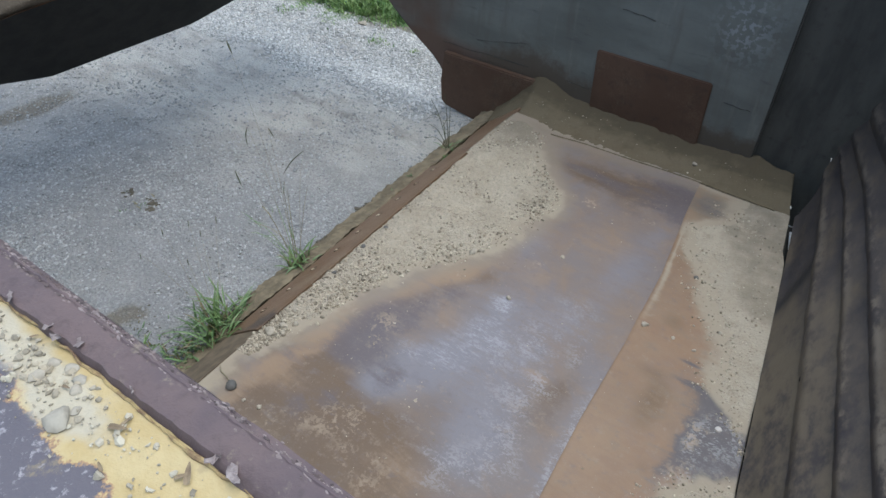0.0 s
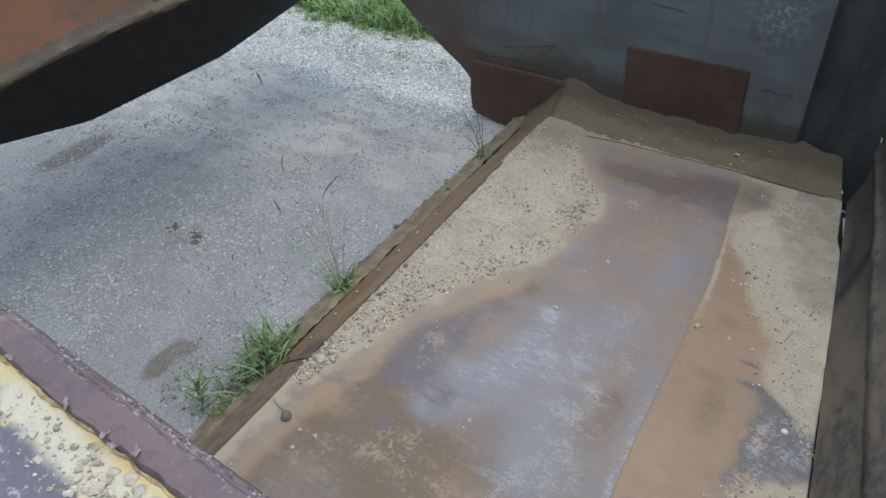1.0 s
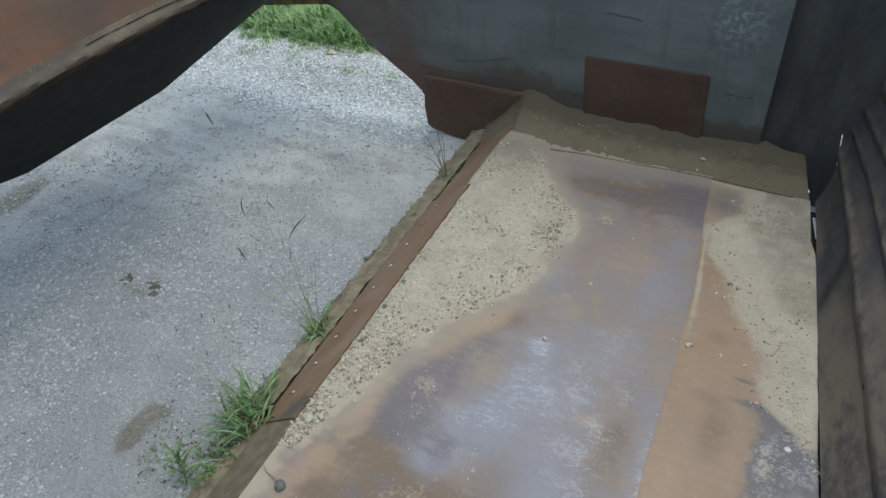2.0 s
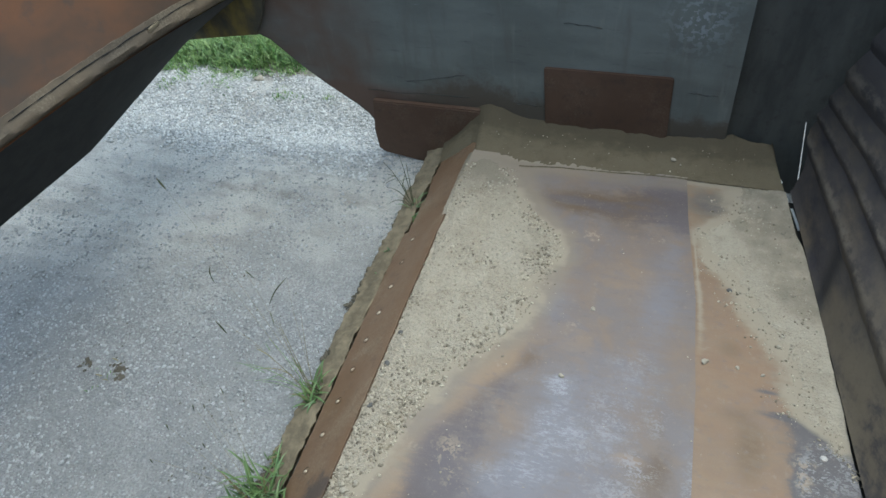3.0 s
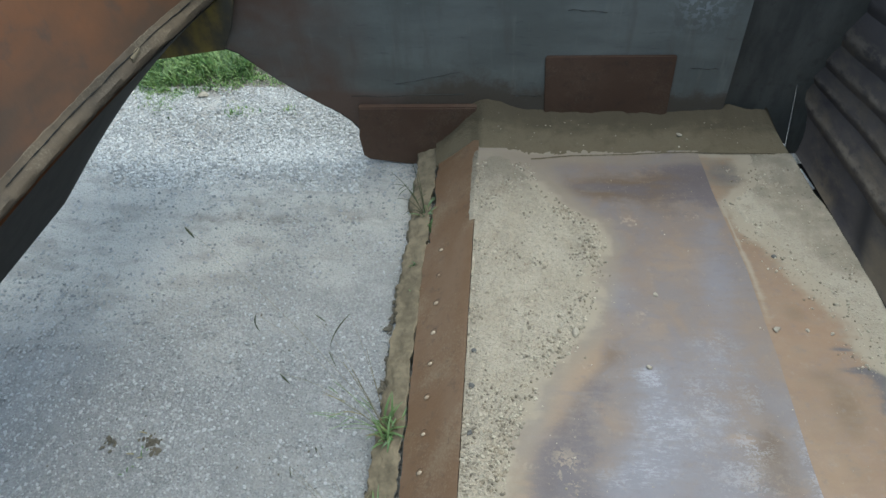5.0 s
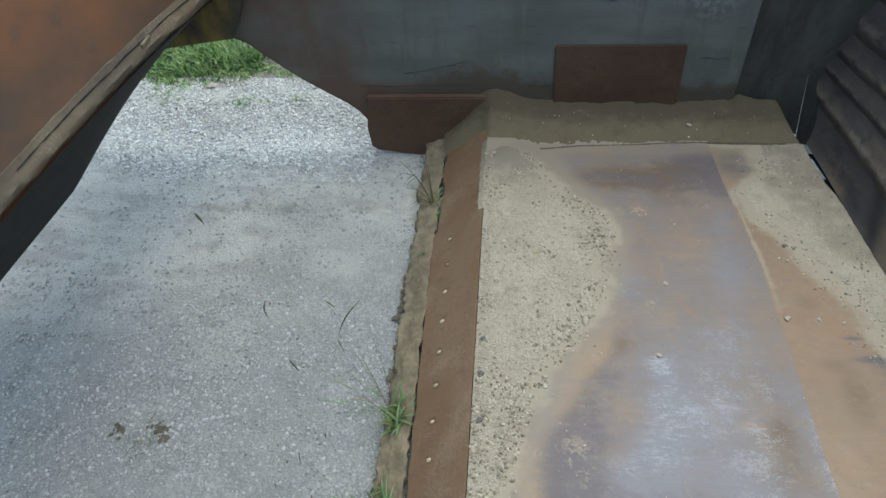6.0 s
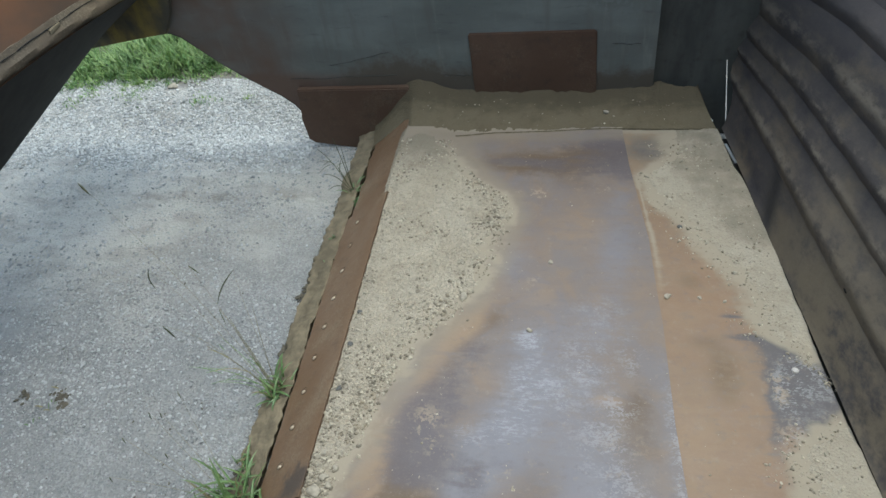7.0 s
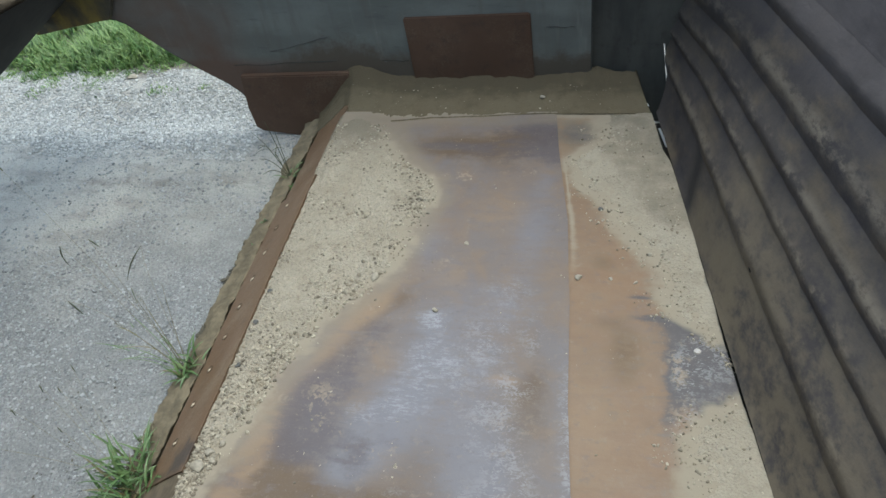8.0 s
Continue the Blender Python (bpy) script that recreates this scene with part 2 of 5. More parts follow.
def mat_yellow():
    n = Nodes("worn_yellow_paint", 0.6, spec=0.35)
    fine, mid = n.noise(130, 4, 0.7), n.noise(24, 5, 0.65)
    c = n.mix(n.ramp(mid, 0.35, 0.65), (0.37, 0.28, 0.125), (0.41, 0.325, 0.165))
    edge = n.math("ADD", n.attr("bare"), n.math("MULTIPLY", n.math("SUBTRACT", n.noise(30, 5, 0.7), 0.5), 1.3))
    c = n.mix(n.ramp(edge, 0.45, 0.5), c, (0.30, 0.19, 0.10))
    c = n.mix(n.ramp(edge, 0.48, 0.56), c, (0.095, 0.085, 0.095))
    c = n.mix(n.math("MULTIPLY", n.ramp(edge, 0.5, 0.62), n.ramp(fine, 0.55, 0.68)), c, (0.26, 0.24, 0.245))
    dust = n.math("ADD", n.attr("dust"), n.math("MULTIPLY", n.math("SUBTRACT", mid, 0.5), 1.2))
    c = n.mix(n.ramp(n.noise(48, 5, 0.7), 0.58, 0.7, 0.0, 0.45), c, (0.26, 0.20, 0.11))
    c = n.mix(n.ramp(dust, 0.25, 0.8, 0.0, 0.92), c, (0.375, 0.335, 0.25))
    return n.done(c, n.math("ADD", mid, fine), 0.4, 0.003)


def mat_leaf(name, a, b):
    n = Nodes(name, 0.42, spec=0.5)
    c = n.mix(n.ramp(n.island(), 0, 1), a, b)
    c = n.mix(n.ramp(n.noise(40, 3), 0.4, 0.8, 0, 0.5), c, (0.16, 0.17, 0.05))
    c = n.mix(n.ramp(n.noise(4.5, 4, 0.6), 0.5, 0.62, 0, 0.55), c, tuple(v * 0.55 for v in a))
    return n.done(c)


def mat_plain(name, a, b, rough=0.8, scale=60):
    n = Nodes(name, rough, spec=0.3)
    return n.done(n.mix(n.ramp(n.noise(scale, 4, 0.65), 0.35, 0.65), a, b), n.noise(scale * 2, 3), 0.3, 0.002)


GRAVEL = mat_gravel()
GRAVEL_STONE = mat_stones("gravel_stones", (0.195, 0.197, 0.194), (0.355, 0.357, 0.352), (0.27, 0.27, 0.264))
# Warmer gravel, lightened to show the stronger light beyond the bowl
LIT_GRAVEL = mat_stones("lit_gravel_stones", (0.28, 0.277, 0.262), (0.48, 0.475, 0.445), (0.38, 0.374, 0.348))
SAND_STONE = mat_stones("sandy_pebbles", (0.145, 0.122, 0.092), (0.40, 0.355, 0.27), (0.25, 0.21, 0.15))
FLOOR_PLATE, FLOOR_STRIP = mat_floor(False), mat_floor(True)
SAND = mat_sand("pale_sand", 1.0)
# Olive dust; its tone is also lowered for shade at the far side
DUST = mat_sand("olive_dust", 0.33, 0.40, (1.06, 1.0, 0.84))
DRIFT = mat_sand("fine_sand", 0.9, 0.55)
BLADE = mat_rust("rusted_cutting_edge", (0.140, 0.083, 0.045), (0.157, 0.100, 0.060), (0.088, 0.059, 0.040), 0.18, 0.55, (2.0, 0.8, 1), 1.6)
DIRT = mat_plain("caked_dirt", (0.175, 0.143, 0.093), (0.105, 0.086, 0.056), 0.95, 14)
SOIL = mat_plain("brown_soil", (0.15, 0.115, 0.075), (0.10, 0.078, 0.052), 0.97, 18)
CLOD = mat_plain("dark_soil", (0.06, 0.053, 0.04), (0.10, 0.088, 0.065), 0.97, 50)
WALL = mat_wall()
RUST_PANEL = mat_rust("dark_red_rust", (0.066, 0.037, 0.022), (0.082, 0.048, 0.030), (0.038, 0.027, 0.020), 0.06)
EJECTOR = mat_ejector()
APRON = mat_rust("orange_brown_rust", (0.135, 0.056, 0.022), (0.054, 0.036, 0.023), (0.042, 0.036, 0.03), 0.0, 0.6, (1, 0.6, 1), 0.6)
APRON_LIP = mat_rust("scuffed_tan_lip", (0.108, 0.080, 0.050), (0.060, 0.046, 0.031), (0.040, 0.031, 0.022), 0.14, 0.75, (1, 0.4, 1), 1.6)
DARK_STEEL = mat_rust("dark_steel", (0.030, 0.030, 0.026), (0.056, 0.055, 0.047), (0.028, 0.024, 0.02), 0.0, 0.8, (2.0, 1, 0.5), 1.3)
# Near black: holds the shade of underside, gaps and hole; plain black parts too
BLACK = mat_plain("black_and_shade", (0.011, 0.0105, 0.009), (0.019, 0.018, 0.015), 0.8, 12)
YELLOW = mat_yellow()
OLD_YELLOW = mat_rust("dirty_yellow_paint", (0.20, 0.145, 0.03), (0.050, 0.044, 0.03), (0.04, 0.032, 0.024), 0.0, 0.75, (1, 1, 0.5), 2.2)
LIP = mat_rust("purple_brown_rust", (0.118, 0.083, 0.078), (0.088, 0.064, 0.066), (0.058, 0.042, 0.040), 0.30, 0.6, (1, 1, 1), 5.0)
WELD = mat_stones("rusty_weld", (0.060, 0.045, 0.043), (0.25, 0.205, 0.19), (0.11, 0.083, 0.077))
GRIT = mat_stones("cream_grit", (0.22, 0.19, 0.14), (0.42, 0.38, 0.29), (0.32, 0.27, 0.19))
CRUST = mat_plain("flaking_yellow_edge", (0.37, 0.28, 0.125), (0.15, 0.095, 0.055), 0.8, 70)
DEAD_LEAF = mat_plain("dead_leaf", (0.24, 0.185, 0.115), (0.15, 0.11, 0.07), 0.85, 90)
PEEL = mat_plain("peeled_paint", (0.29, 0.245, 0.225), (0.17, 0.135, 0.125), 0.7, 120)
BARE = mat_plain("worn_bright_steel", (0.46, 0.44, 0.41), (0.28, 0.24, 0.2), 0.5, 30)
GREEN = mat_leaf("green_leaf", (0.055, 0.110, 0.038), (0.14, 0.22, 0.080))
DRY = mat_leaf("dry_straw", (0.20, 0.165, 0.075), (0.12, 0.10, 0.055))
BANK = mat_leaf("meadow_grass", (0.095, 0.20, 0.045), (0.27, 0.37, 0.12))
SEED = mat_plain("seed_head", (0.055, 0.065, 0.035), (0.085, 0.09, 0.045), 0.9, 90)
# White that stands for daylight in the gap under the ejector
WHITE = mat_plain("daylight_white", (0.72, 0.72, 0.70), (0.6, 0.6, 0.58), 0.6, 30)
RAIL_STONE = mat_plain("dusty_stone", (0.33, 0.30, 0.24), (0.23, 0.205, 0.16), 0.9, 45)
GREY_STONE = mat_plain("grey_stone", (0.11, 0.105, 0.095), (0.075, 0.073, 0.068), 0.85, 45)
PALE_DUST = mat_plain("pale_dust", (0.50, 0.42, 0.31), (0.34, 0.26, 0.18), 0.95, 80)
PALE_STONE = mat_plain("pale_limestone", (0.33, 0.295, 0.23), (0.24, 0.21, 0.16), 0.9, 55)


# ---- builders ----
def fn(x, y, z=0.0, scale=1.0):
    return noise.fractal(Vector((x * scale, y * scale, z * scale)), 0.8, 2.0, 4)


def thing(name, x, y, z, label, category, group="", kind=""):
    ob = new(name)
    ob.empty_display_size = 0.1
    ob.location = (x, y, z)
    return tagged(ob, label, category, group, kind)


def finish(name, me, material, parent=None, label="", smooth=True):
    me.materials.append(material)
    if smooth:
        me.polygons.foreach_set("use_smooth", [True] * len(me.polygons))
        me.set_sharp_from_angle(angle=radians(38))
    ob = new(name, me)
    if parent is not None:
        ob.parent = parent
        root = parent
        shift = Vector((0, 0, 0))
        while root is not None:
            shift += root.location
            root = root.parent
        ob.location = -shift
    return tagged(ob, label)


def part(name, bm, material, parent=None, label="", smooth=True):
    """Links a bmesh, given in world places, as one mesh object under a thing or a part."""
    me = bpy.data.meshes.new(name)
    bmesh.ops.recalc_face_normals(bm, faces=bm.faces)
    bm.to_mesh(me)
    bm.free()
    return finish(name, me, material, parent, label, smooth)


def sheet(us, vs, place, attributes=None):
    """A grid mesh over us and vs; place(u, v) gives the vertex; attributes: name -> function(u, v)."""
    nu, nv = len(us), len(vs)
    pts = [(u, v) for v in vs for u in us]
    faces = [(j * nu + i, j * nu + i + 1, (j + 1) * nu + i + 1, (j + 1) * nu + i) for j in range(nv - 1) for i in range(nu - 1)]
    me = bpy.data.meshes.new("sheet")
    me.from_pydata([place(u, v) for u, v in pts], [], faces)
    for key, f in (attributes or {}).items():
        a = me.attributes.new(key, "FLOAT", "POINT")
        a.data.foreach_set("value", [float(f(u, v)) for u, v in pts])
    return me


def box(x0, y0, z0, x1, y1, z1, bevel=0.004):
    bm = bmesh.new()
    bmesh.ops.create_cube(bm, size=1, matrix=Matrix.LocRotScale(((x0 + x1) / 2, (y0 + y1) / 2, (z0 + z1) / 2), None, (x1 - x0, y1 - y0, z1 - z0)))
    if bevel:
        bmesh.ops.bevel(bm, geom=bm.edges[:], offset=bevel, segments=2, affect="EDGES", profile=0.6)
    return bm


def prism(outline, y0, y1, bevel=0.0):
    """A plate from an outline in (x, z), between two y."""
    bm = bmesh.new()
    front = [bm.verts.new((x, y0, z)) for x, z in outline]
    back = [bm.verts.new((x, y1, z)) for x, z in outline]
    bm.faces.new(front)
    bm.faces.new(back[::-1])
    k = len(outline)
    for i in range(k):
        bm.faces.new((front[i], front[(i + 1) % k], back[(i + 1) % k], back[i]))
    if bevel:
        bmesh.ops.bevel(bm, geom=[e for e in bm.edges if abs(e.verts[0].co.y - e.verts[1].co.y) < 1e-6], offset=bevel, segments=2, affect="EDGES")
    return bm


def tube(points, radius, sides=6, bm=None):
    bm = bm or bmesh.new()
    rings = []
    for i, p in enumerate(points):
        a, b = Vector(points[max(i - 1, 0)]), Vector(points[min(i + 1, len(points) - 1)])
        q = (b - a).to_track_quat("Z", "Y")
        r = radius[i] if isinstance(radius, (list, tuple)) else radius
        rings.append([bm.verts.new(Vector(p) + q @ Vector((r * math.cos(k * math.tau / sides), r * math.sin(k * math.tau / sides), 0))) for k in range(sides)])
    for a, b in zip(rings, rings[1:]):
        for k in range(sides):
            bm.faces.new((a[k], a[(k + 1) % sides], b[(k + 1) % sides], b[k]))
    bm.faces.new(rings[0][::-1])
    bm.faces.new(rings[-1])
    return bm


ICO_V = []
ICO_F = []
_ico = bmesh.new()
bmesh.ops.create_icosphere(_ico, subdivisions=1, radius=1)
for _v in _ico.verts:
    ICO_V.append(_v.co.copy())
for _f in _ico.faces:
    ICO_F.append([v.index for v in _f.verts])
_ico.free()


def many_stones(name, spots, material, rng, parent=None, shape=None):
    """spots: (x, y, z, radius). One joined mesh of small angular stones."""
    base = np.array([tuple(v) for v in ICO_V])
    tris = np.array(ICO_F)
    verts, faces = [], []
    for k, (x, y, z, r) in enumerate(spots):
        q = np.array(Euler((rng.uniform(0, 6.28), rng.uniform(0, 6.28), rng.uniform(0, 6.28))).to_matrix())
        s = np.array([rng.uniform(0.75, 1.25), rng.uniform(0.6, 1.0), rng.uniform(0.5, 0.8)]) * r
        jag = 1 + 0.42 * (np.random.rand(len(base), 1) - 0.5) * 2
        p = ((base * jag) @ q.T) * s
        turn = rng.uniform(0, 6.28)
        c, w = math.cos(turn), math.sin(turn)
        p = np.stack([p[:, 0] * c - p[:, 1] * w, p[:, 0] * w + p[:, 1] * c, p[:, 2]], 1) * (shape or (1, 1, 1)) + (x, y, z)
        verts.append(p)
        faces.append(tris + k * len(base))
    me = bpy.data.meshes.new(name)
    me.from_pydata(np.concatenate(verts).tolist(), [], np.concatenate(faces).tolist())
    return finish(name, me, material, parent, "", False)


def one_stone(name, x, y, z, r, material, label, category, group, rng, flat=0.65):
    bm = bmesh.new()
    bmesh.ops.create_icosphere(bm, subdivisions=2, radius=r)
    cut = [Vector((rng.gauss(0, 1), rng.gauss(0, 1), rng.gauss(0, 1))).normalized() for k in range(7)]
    o = Vector((rng.uniform(0, 9), rng.uniform(0, 9), rng.uniform(0, 9)))
    for v in bm.verts:
        for c in cut:
            over = v.co.dot(c) - r * 0.68
            if over > 0:
                v.co -= c * over
        v.co *= 1 + 0.25 * noise.noise(v.co / r * 1.1 + o)
        v.co.x *= 1.15
        v.co.z *= flat
    me = bpy.data.meshes.new(name)
    bm.to_mesh(me)
    bm.free()
    ob = finish(name, me, material)
    ob.location = (x, y, z + r * flat * 0.55)
    ob.rotation_euler = (0, 0, rng.uniform(0, 6.28))
    return tagged(ob, label, category, group)


def smooth01(a, b, x):
    t = min(1.0, max(0.0, (x - a) / (b - a)))
    return t * t * (3 - 2 * t)


def blobs(rows):
    """A sum of soft elliptical spots: x, y, radius x, radius y, amount."""
    return lambda x, y: sum(k * math.exp(-((x - a) / rx) ** 2 - ((y - b) / ry) ** 2) for a, b, rx, ry, k in rows)


# ---- plan ----
GROUND_Z = -0.235
FAR_Y, NEAR_Y = 3.22, 0.392
RAIL_Z = 1.5


def ejector_x(y):
    return 1.452 + 0.163 * (3.05 - y)


def seam_x(y):
    return float(np.interp(y, (0.4, 1.3, 1.57, 1.95, 2.04, 2.33, 2.75, 2.97), (1.33, 1.231, 1.205, 1.184, 1.174, 1.150, 1.084, 1.058)))


BLADE_SLOPE = 0.842


def edge_x(y):
    """Upper edge of the sloping cutting edge, where the floor begins."""
    return 0.122 - 0.023 * (y - 1.9)


def blade_z(x, y):
    return BLADE_SLOPE * (x - edge_x(y))


def ejector_slope(y):
    return 0.42 + 0.2 * (3.1 - y)


def lip_y(x):
    return float(np.interp(x, (0.1, 0.35, 0.5, 0.75, 1.0, 1.45), (2.915, 2.931, 2.952, 2.967, 2.988, 2.988)))


def sand_left(y):
    return float(np.interp(y, (0.4, 0.8, 1.1, 1.24, 1.37, 1.5, 1.6, 1.7, 1.79, 1.88, 2.0, 2.12, 2.27, 2.45, 2.55, 2.65, 2.8, 2.95),
                           (0.14, 0.14, 0.15, 0.185, 0.235, 0.255, 0.285, 0.325, 0.36, 0.43, 0.50, 0.54, 0.575, 0.60, 0.56, 0.44, 0.33, 0.28)))


def sand_right(y):
    return float(np.interp(y, (0.6, 1.0, 1.32, 1.5, 1.6, 1.74, 1.86, 1.90, 1.96, 2.05, 2.13, 2.23, 2.38, 2.53, 2.68, 2.75, 2.82, 2.92),
                           (1.64, 1.56, 1.54, 1.56, 1.66, 1.84, 1.63, 1.57, 1.50, 1.48, 1.46, 1.415, 1.32, 1.21, 1.14, 1.22, 1.29, 1.25)))


# ---- ground ----
def ground_soil(x, y):
    k = blobs(((-0.54, 1.04, 0.05, 0.08, 1.9), (-0.515, 1.12, 0.06, 0.04, 1.6), (-0.535, 0.95, 0.04, 0.05, 1.7), (-2.25, 1.75, 0.09, 0.20, 2.0), (-2.32, 1.6, 0.05, 0.1, 1.2), (-1.02, 1.58, 0.05, 0.04, 0.9), (-0.2, 1.2, 0.1, 0.4, 0.35), (-0.93, 1.18, 0.05, 0.03, 0.9), (-0.9, 2.74, 0.35, 0.05, 0.75), (-1.35, 2.74, 0.2, 0.04, 0.5), (-0.91, 2.54, 0.08, 0.03, 0.4), (-1.05, 2.37, 0.12, 0.08, 0.35), (-0.45, 2.77, 0.14, 0.04, 0.5), (-1.15, 3.4, 0.08, 0.04, 0.5)))(x, y)
    return max(0.0, k * (0.75 + 0.5 * fn(x, y, 3, 9)) + 0.9 * smooth01(3.55, 3.8, y + 0.1 * fn(x, y, 0, 2)))


# Pale dust bands; also lightens sunlit far ground and offsets apron shade by colour
def ground_clear(x, y):
    band = math.exp(-((y - 2.93 + 0.08 * (x + 1)) / 0.13) ** 2) + 0.6 * math.exp(-((y - 2.66 - 0.25 * (x + 0.9)) / 0.22) ** 2) + 0.8 * math.exp(-((x + 1.65) / 0.3) ** 2 - ((y - 2.66) / 0.09) ** 2) + 0.45 * math.exp(-((x + 0.7) / 0.4) ** 2 - ((y - 2.45) / 0.2) ** 2) + 0.8 * smooth01(2.95, 3.1, y) + 0.75 * smooth01(-0.7, -1.3, x) * smooth01(1.5, 2.3, y)
    inner = smooth01(-3.2, -2.6, x) * smooth01(-0.2, 0.2, y) * smooth01(4.6, 4.2, y)
    return 0.3 * (1 - inner) + inner * min(1.0, max(0.0, band * 0.9 + 0.5 * fn(x, y, 7, 1.5)))


def ground_z(x, y):
    return GROUND_Z + 0.006 * fn(x, y, 0, 2.0) + 0.007 * math.sin(62 * (x + 0.6 * y) + 3 * fn(x, y, 0, 3)) * math.exp(-((y - 2.85) / 0.15) ** 2) - 0.04 * smooth01(2.7, 3.05, y) * smooth01(3.6, 3.3, y)


def build_ground():
    near = sheet(np.arange(-3.2, 0.42, 0.02), np.arange(-0.2, 4.62, 0.02),
                 lambda x, y: (x, y, ground_z(x, y) + 0.004 * fn(x, y, 5, 12)),
                 {"soil": ground_soil, "clear": ground_clear})
    ob = finish("ground", near, GRAVEL)
    tagged(ob, "packed pale grey gravel yard", "ground", kind="structure")
    xs = [-400, -60, -20, -8, -3.19, 0.40, 4, 12, 40, 400]
    ys = [-400, -60, -20, -6, -0.19, 2.0, 3.4, 3.7, 4.0, 4.59, 8, 20, 60, 400]
    far = sheet(xs, ys, lambda x, y: (x, y, GROUND_Z), {"soil": lambda x, y: 0.9 * smooth01(3.45, 3.9, y) * (x < 0.5), "clear": lambda x, y: 0.3})
    bm = bmesh.new()
    bm.from_mesh(far)
    bmesh.ops.delete(bm, geom=[f for f in bm.faces if -3.2 < f.calc_center_median().x < 0.41 and -0.2 < f.calc_center_median().y < 4.6], context="FACES")
    bm.to_mesh(far)
    bm.free()
    ob = finish("ground_beyond", far, GRAVEL)
    tagged(ob, "open gravel ground stretching to the horizon", "ground", kind="structure")
    rng = random.Random(4)
    spots = []
    while len(spots) < 36000:
        x, y = rng.uniform(-2.6, -0.15), rng.uniform(0.3, 3.4)
        if rng.random() > (0.30 + 1.2 * (fn(x, y, 2, 1.6) + 0.2) + 0.25 * smooth01(-0.5, -1.2, x) - 0.08) * (1 - 0.7 * ground_clear(x, y) * (y < 3.05)) + 0.5 * smooth01(3.0, 3.15, y):
            continue
        r = 0.0022 + 0.0072 * rng.random() ** 2.8
        spots.append((x, y, ground_z(x, y) + r * 0.10, r))
    ob = many_stones("gravel", spots, GRAVEL_STONE, rng)
    tagged(ob, "loose crushed grey stone scattered on the yard", "gravel", kind="stuff")
    spots = []
    while len(spots) < 21000:
        x, y = rng.uniform(-2.6, -0.5), 2.96 + 0.80 * rng.random()
        if rng.random() > 0.15 + 0.8 * smooth01(2.96, 3.16, y + 0.06 * fn(x, y, 0, 3)) + 1.2 * fn(x, y, 8, 2.5):
            continue
        r = 0.0046 + 0.0078 * rng.random() ** 2.0
        spots.append((x, y, ground_z(x, y) + r * 0.12, r))
    ob = many_stones("coarse_gravel", spots, LIT_GRAVEL, rng)
    tagged(ob, "coarse crushed stone towards the grass, paled for brighter light", "gravel", kind="stuff")


build_ground()


# ---- scraper bowl: floor, walls, cutting edge ----
bowl = thing("scraper_bowl", 0.8, 1.8, -0.1, "rusted steel earthmoving scraper bowl with sand on its floor", "scraper bowl")

def fringe(x, y, off, width):
    """1 along a line that runs beside the edge of the sand."""
    return math.exp(-((x - sand_left(y) - off) / width) ** 2)


steel_spots = blobs(((0.76, 1.84, 0.10, 0.14, 0.5), (0.75, 1.62, 0.12, 0.18, 0.6), (0.64, 1.37, 0.10, 0.12, 0.85), (0.70, 1.48, 0.10, 0.10, 0.6), (1.03, 2.25, 0.09, 0.2, 0.7), (0.66, 2.2, 0.08, 0.16, 0.6), (0.96, 1.92, 0.12, 0.12, 0.6), (0.92, 1.70, 0.12, 0.14, 0.55),
                     (0.60, 1.28, 0.07, 0.06, 0.7), (0.95, 1.40, 0.16, 0.22, 0.7), (0.98, 1.25, 0.12, 0.14, 0.6), (0.55, 0.85, 0.1, 0.1, 0.4), (0.83, 2.6, 0.10, 0.08, 0.4), (0.48, 1.42, 0.07, 0.10, 0.4), (1.05, 2.55, 0.05, 0.12, 0.5)))
orange_spots = blobs(((0.90, 2.36, 0.15, 0.16, 0.5), (0.77, 2.04, 0.12, 0.10, 0.45), (1.0, 1.625, 0.05, 0.02, 1.3), (0.32, 1.42, 0.05, 0.10, 0.7), (0.31, 1.28, 0.06, 0.06, 0.7), (0.25, 1.48, 0.05, 0.08, 0.6), (0.64, 1.66, 0.10, 0.07, 0.45), (0.35, 1.13, 0.10, 0.06, 0.5), (0.52, 1.86, 0.07, 0.07, 0.5), (0.80, 0.85, 0.2, 0.15, 0.4), (0.88, 1.10, 0.12, 0.10, 0.5)))
dark_spots = blobs(((0.42, 1.50, 0.09, 0.12, 0.9), (0.47, 1.36, 0.11, 0.09, 0.8), (0.52, 1.62, 0.06, 0.09, 0.5), (0.57, 1.78, 0.05, 0.08, 0.35), (0.64, 1.33, 0.05, 0.08, 0.45), (1.02, 2.88, 0.14, 0.05, 0.8), (0.60, 2.76, 0.14, 0.025, 0.8), (0.95, 2.76, 0.16, 0.08, 0.6), (1.08, 2.75, 0.08, 0.10, 0.7), (0.75, 2.72, 0.10, 0.04, 0.5), (0.37, 2.73, 0.10, 0.015, 0.5),
                    (0.26, 1.22, 0.08, 0.04, 0.5), (0.45, 1.08, 0.06, 0.04, 0.5), (0.52, 1.15, 0.05, 0.04, 0.5)))
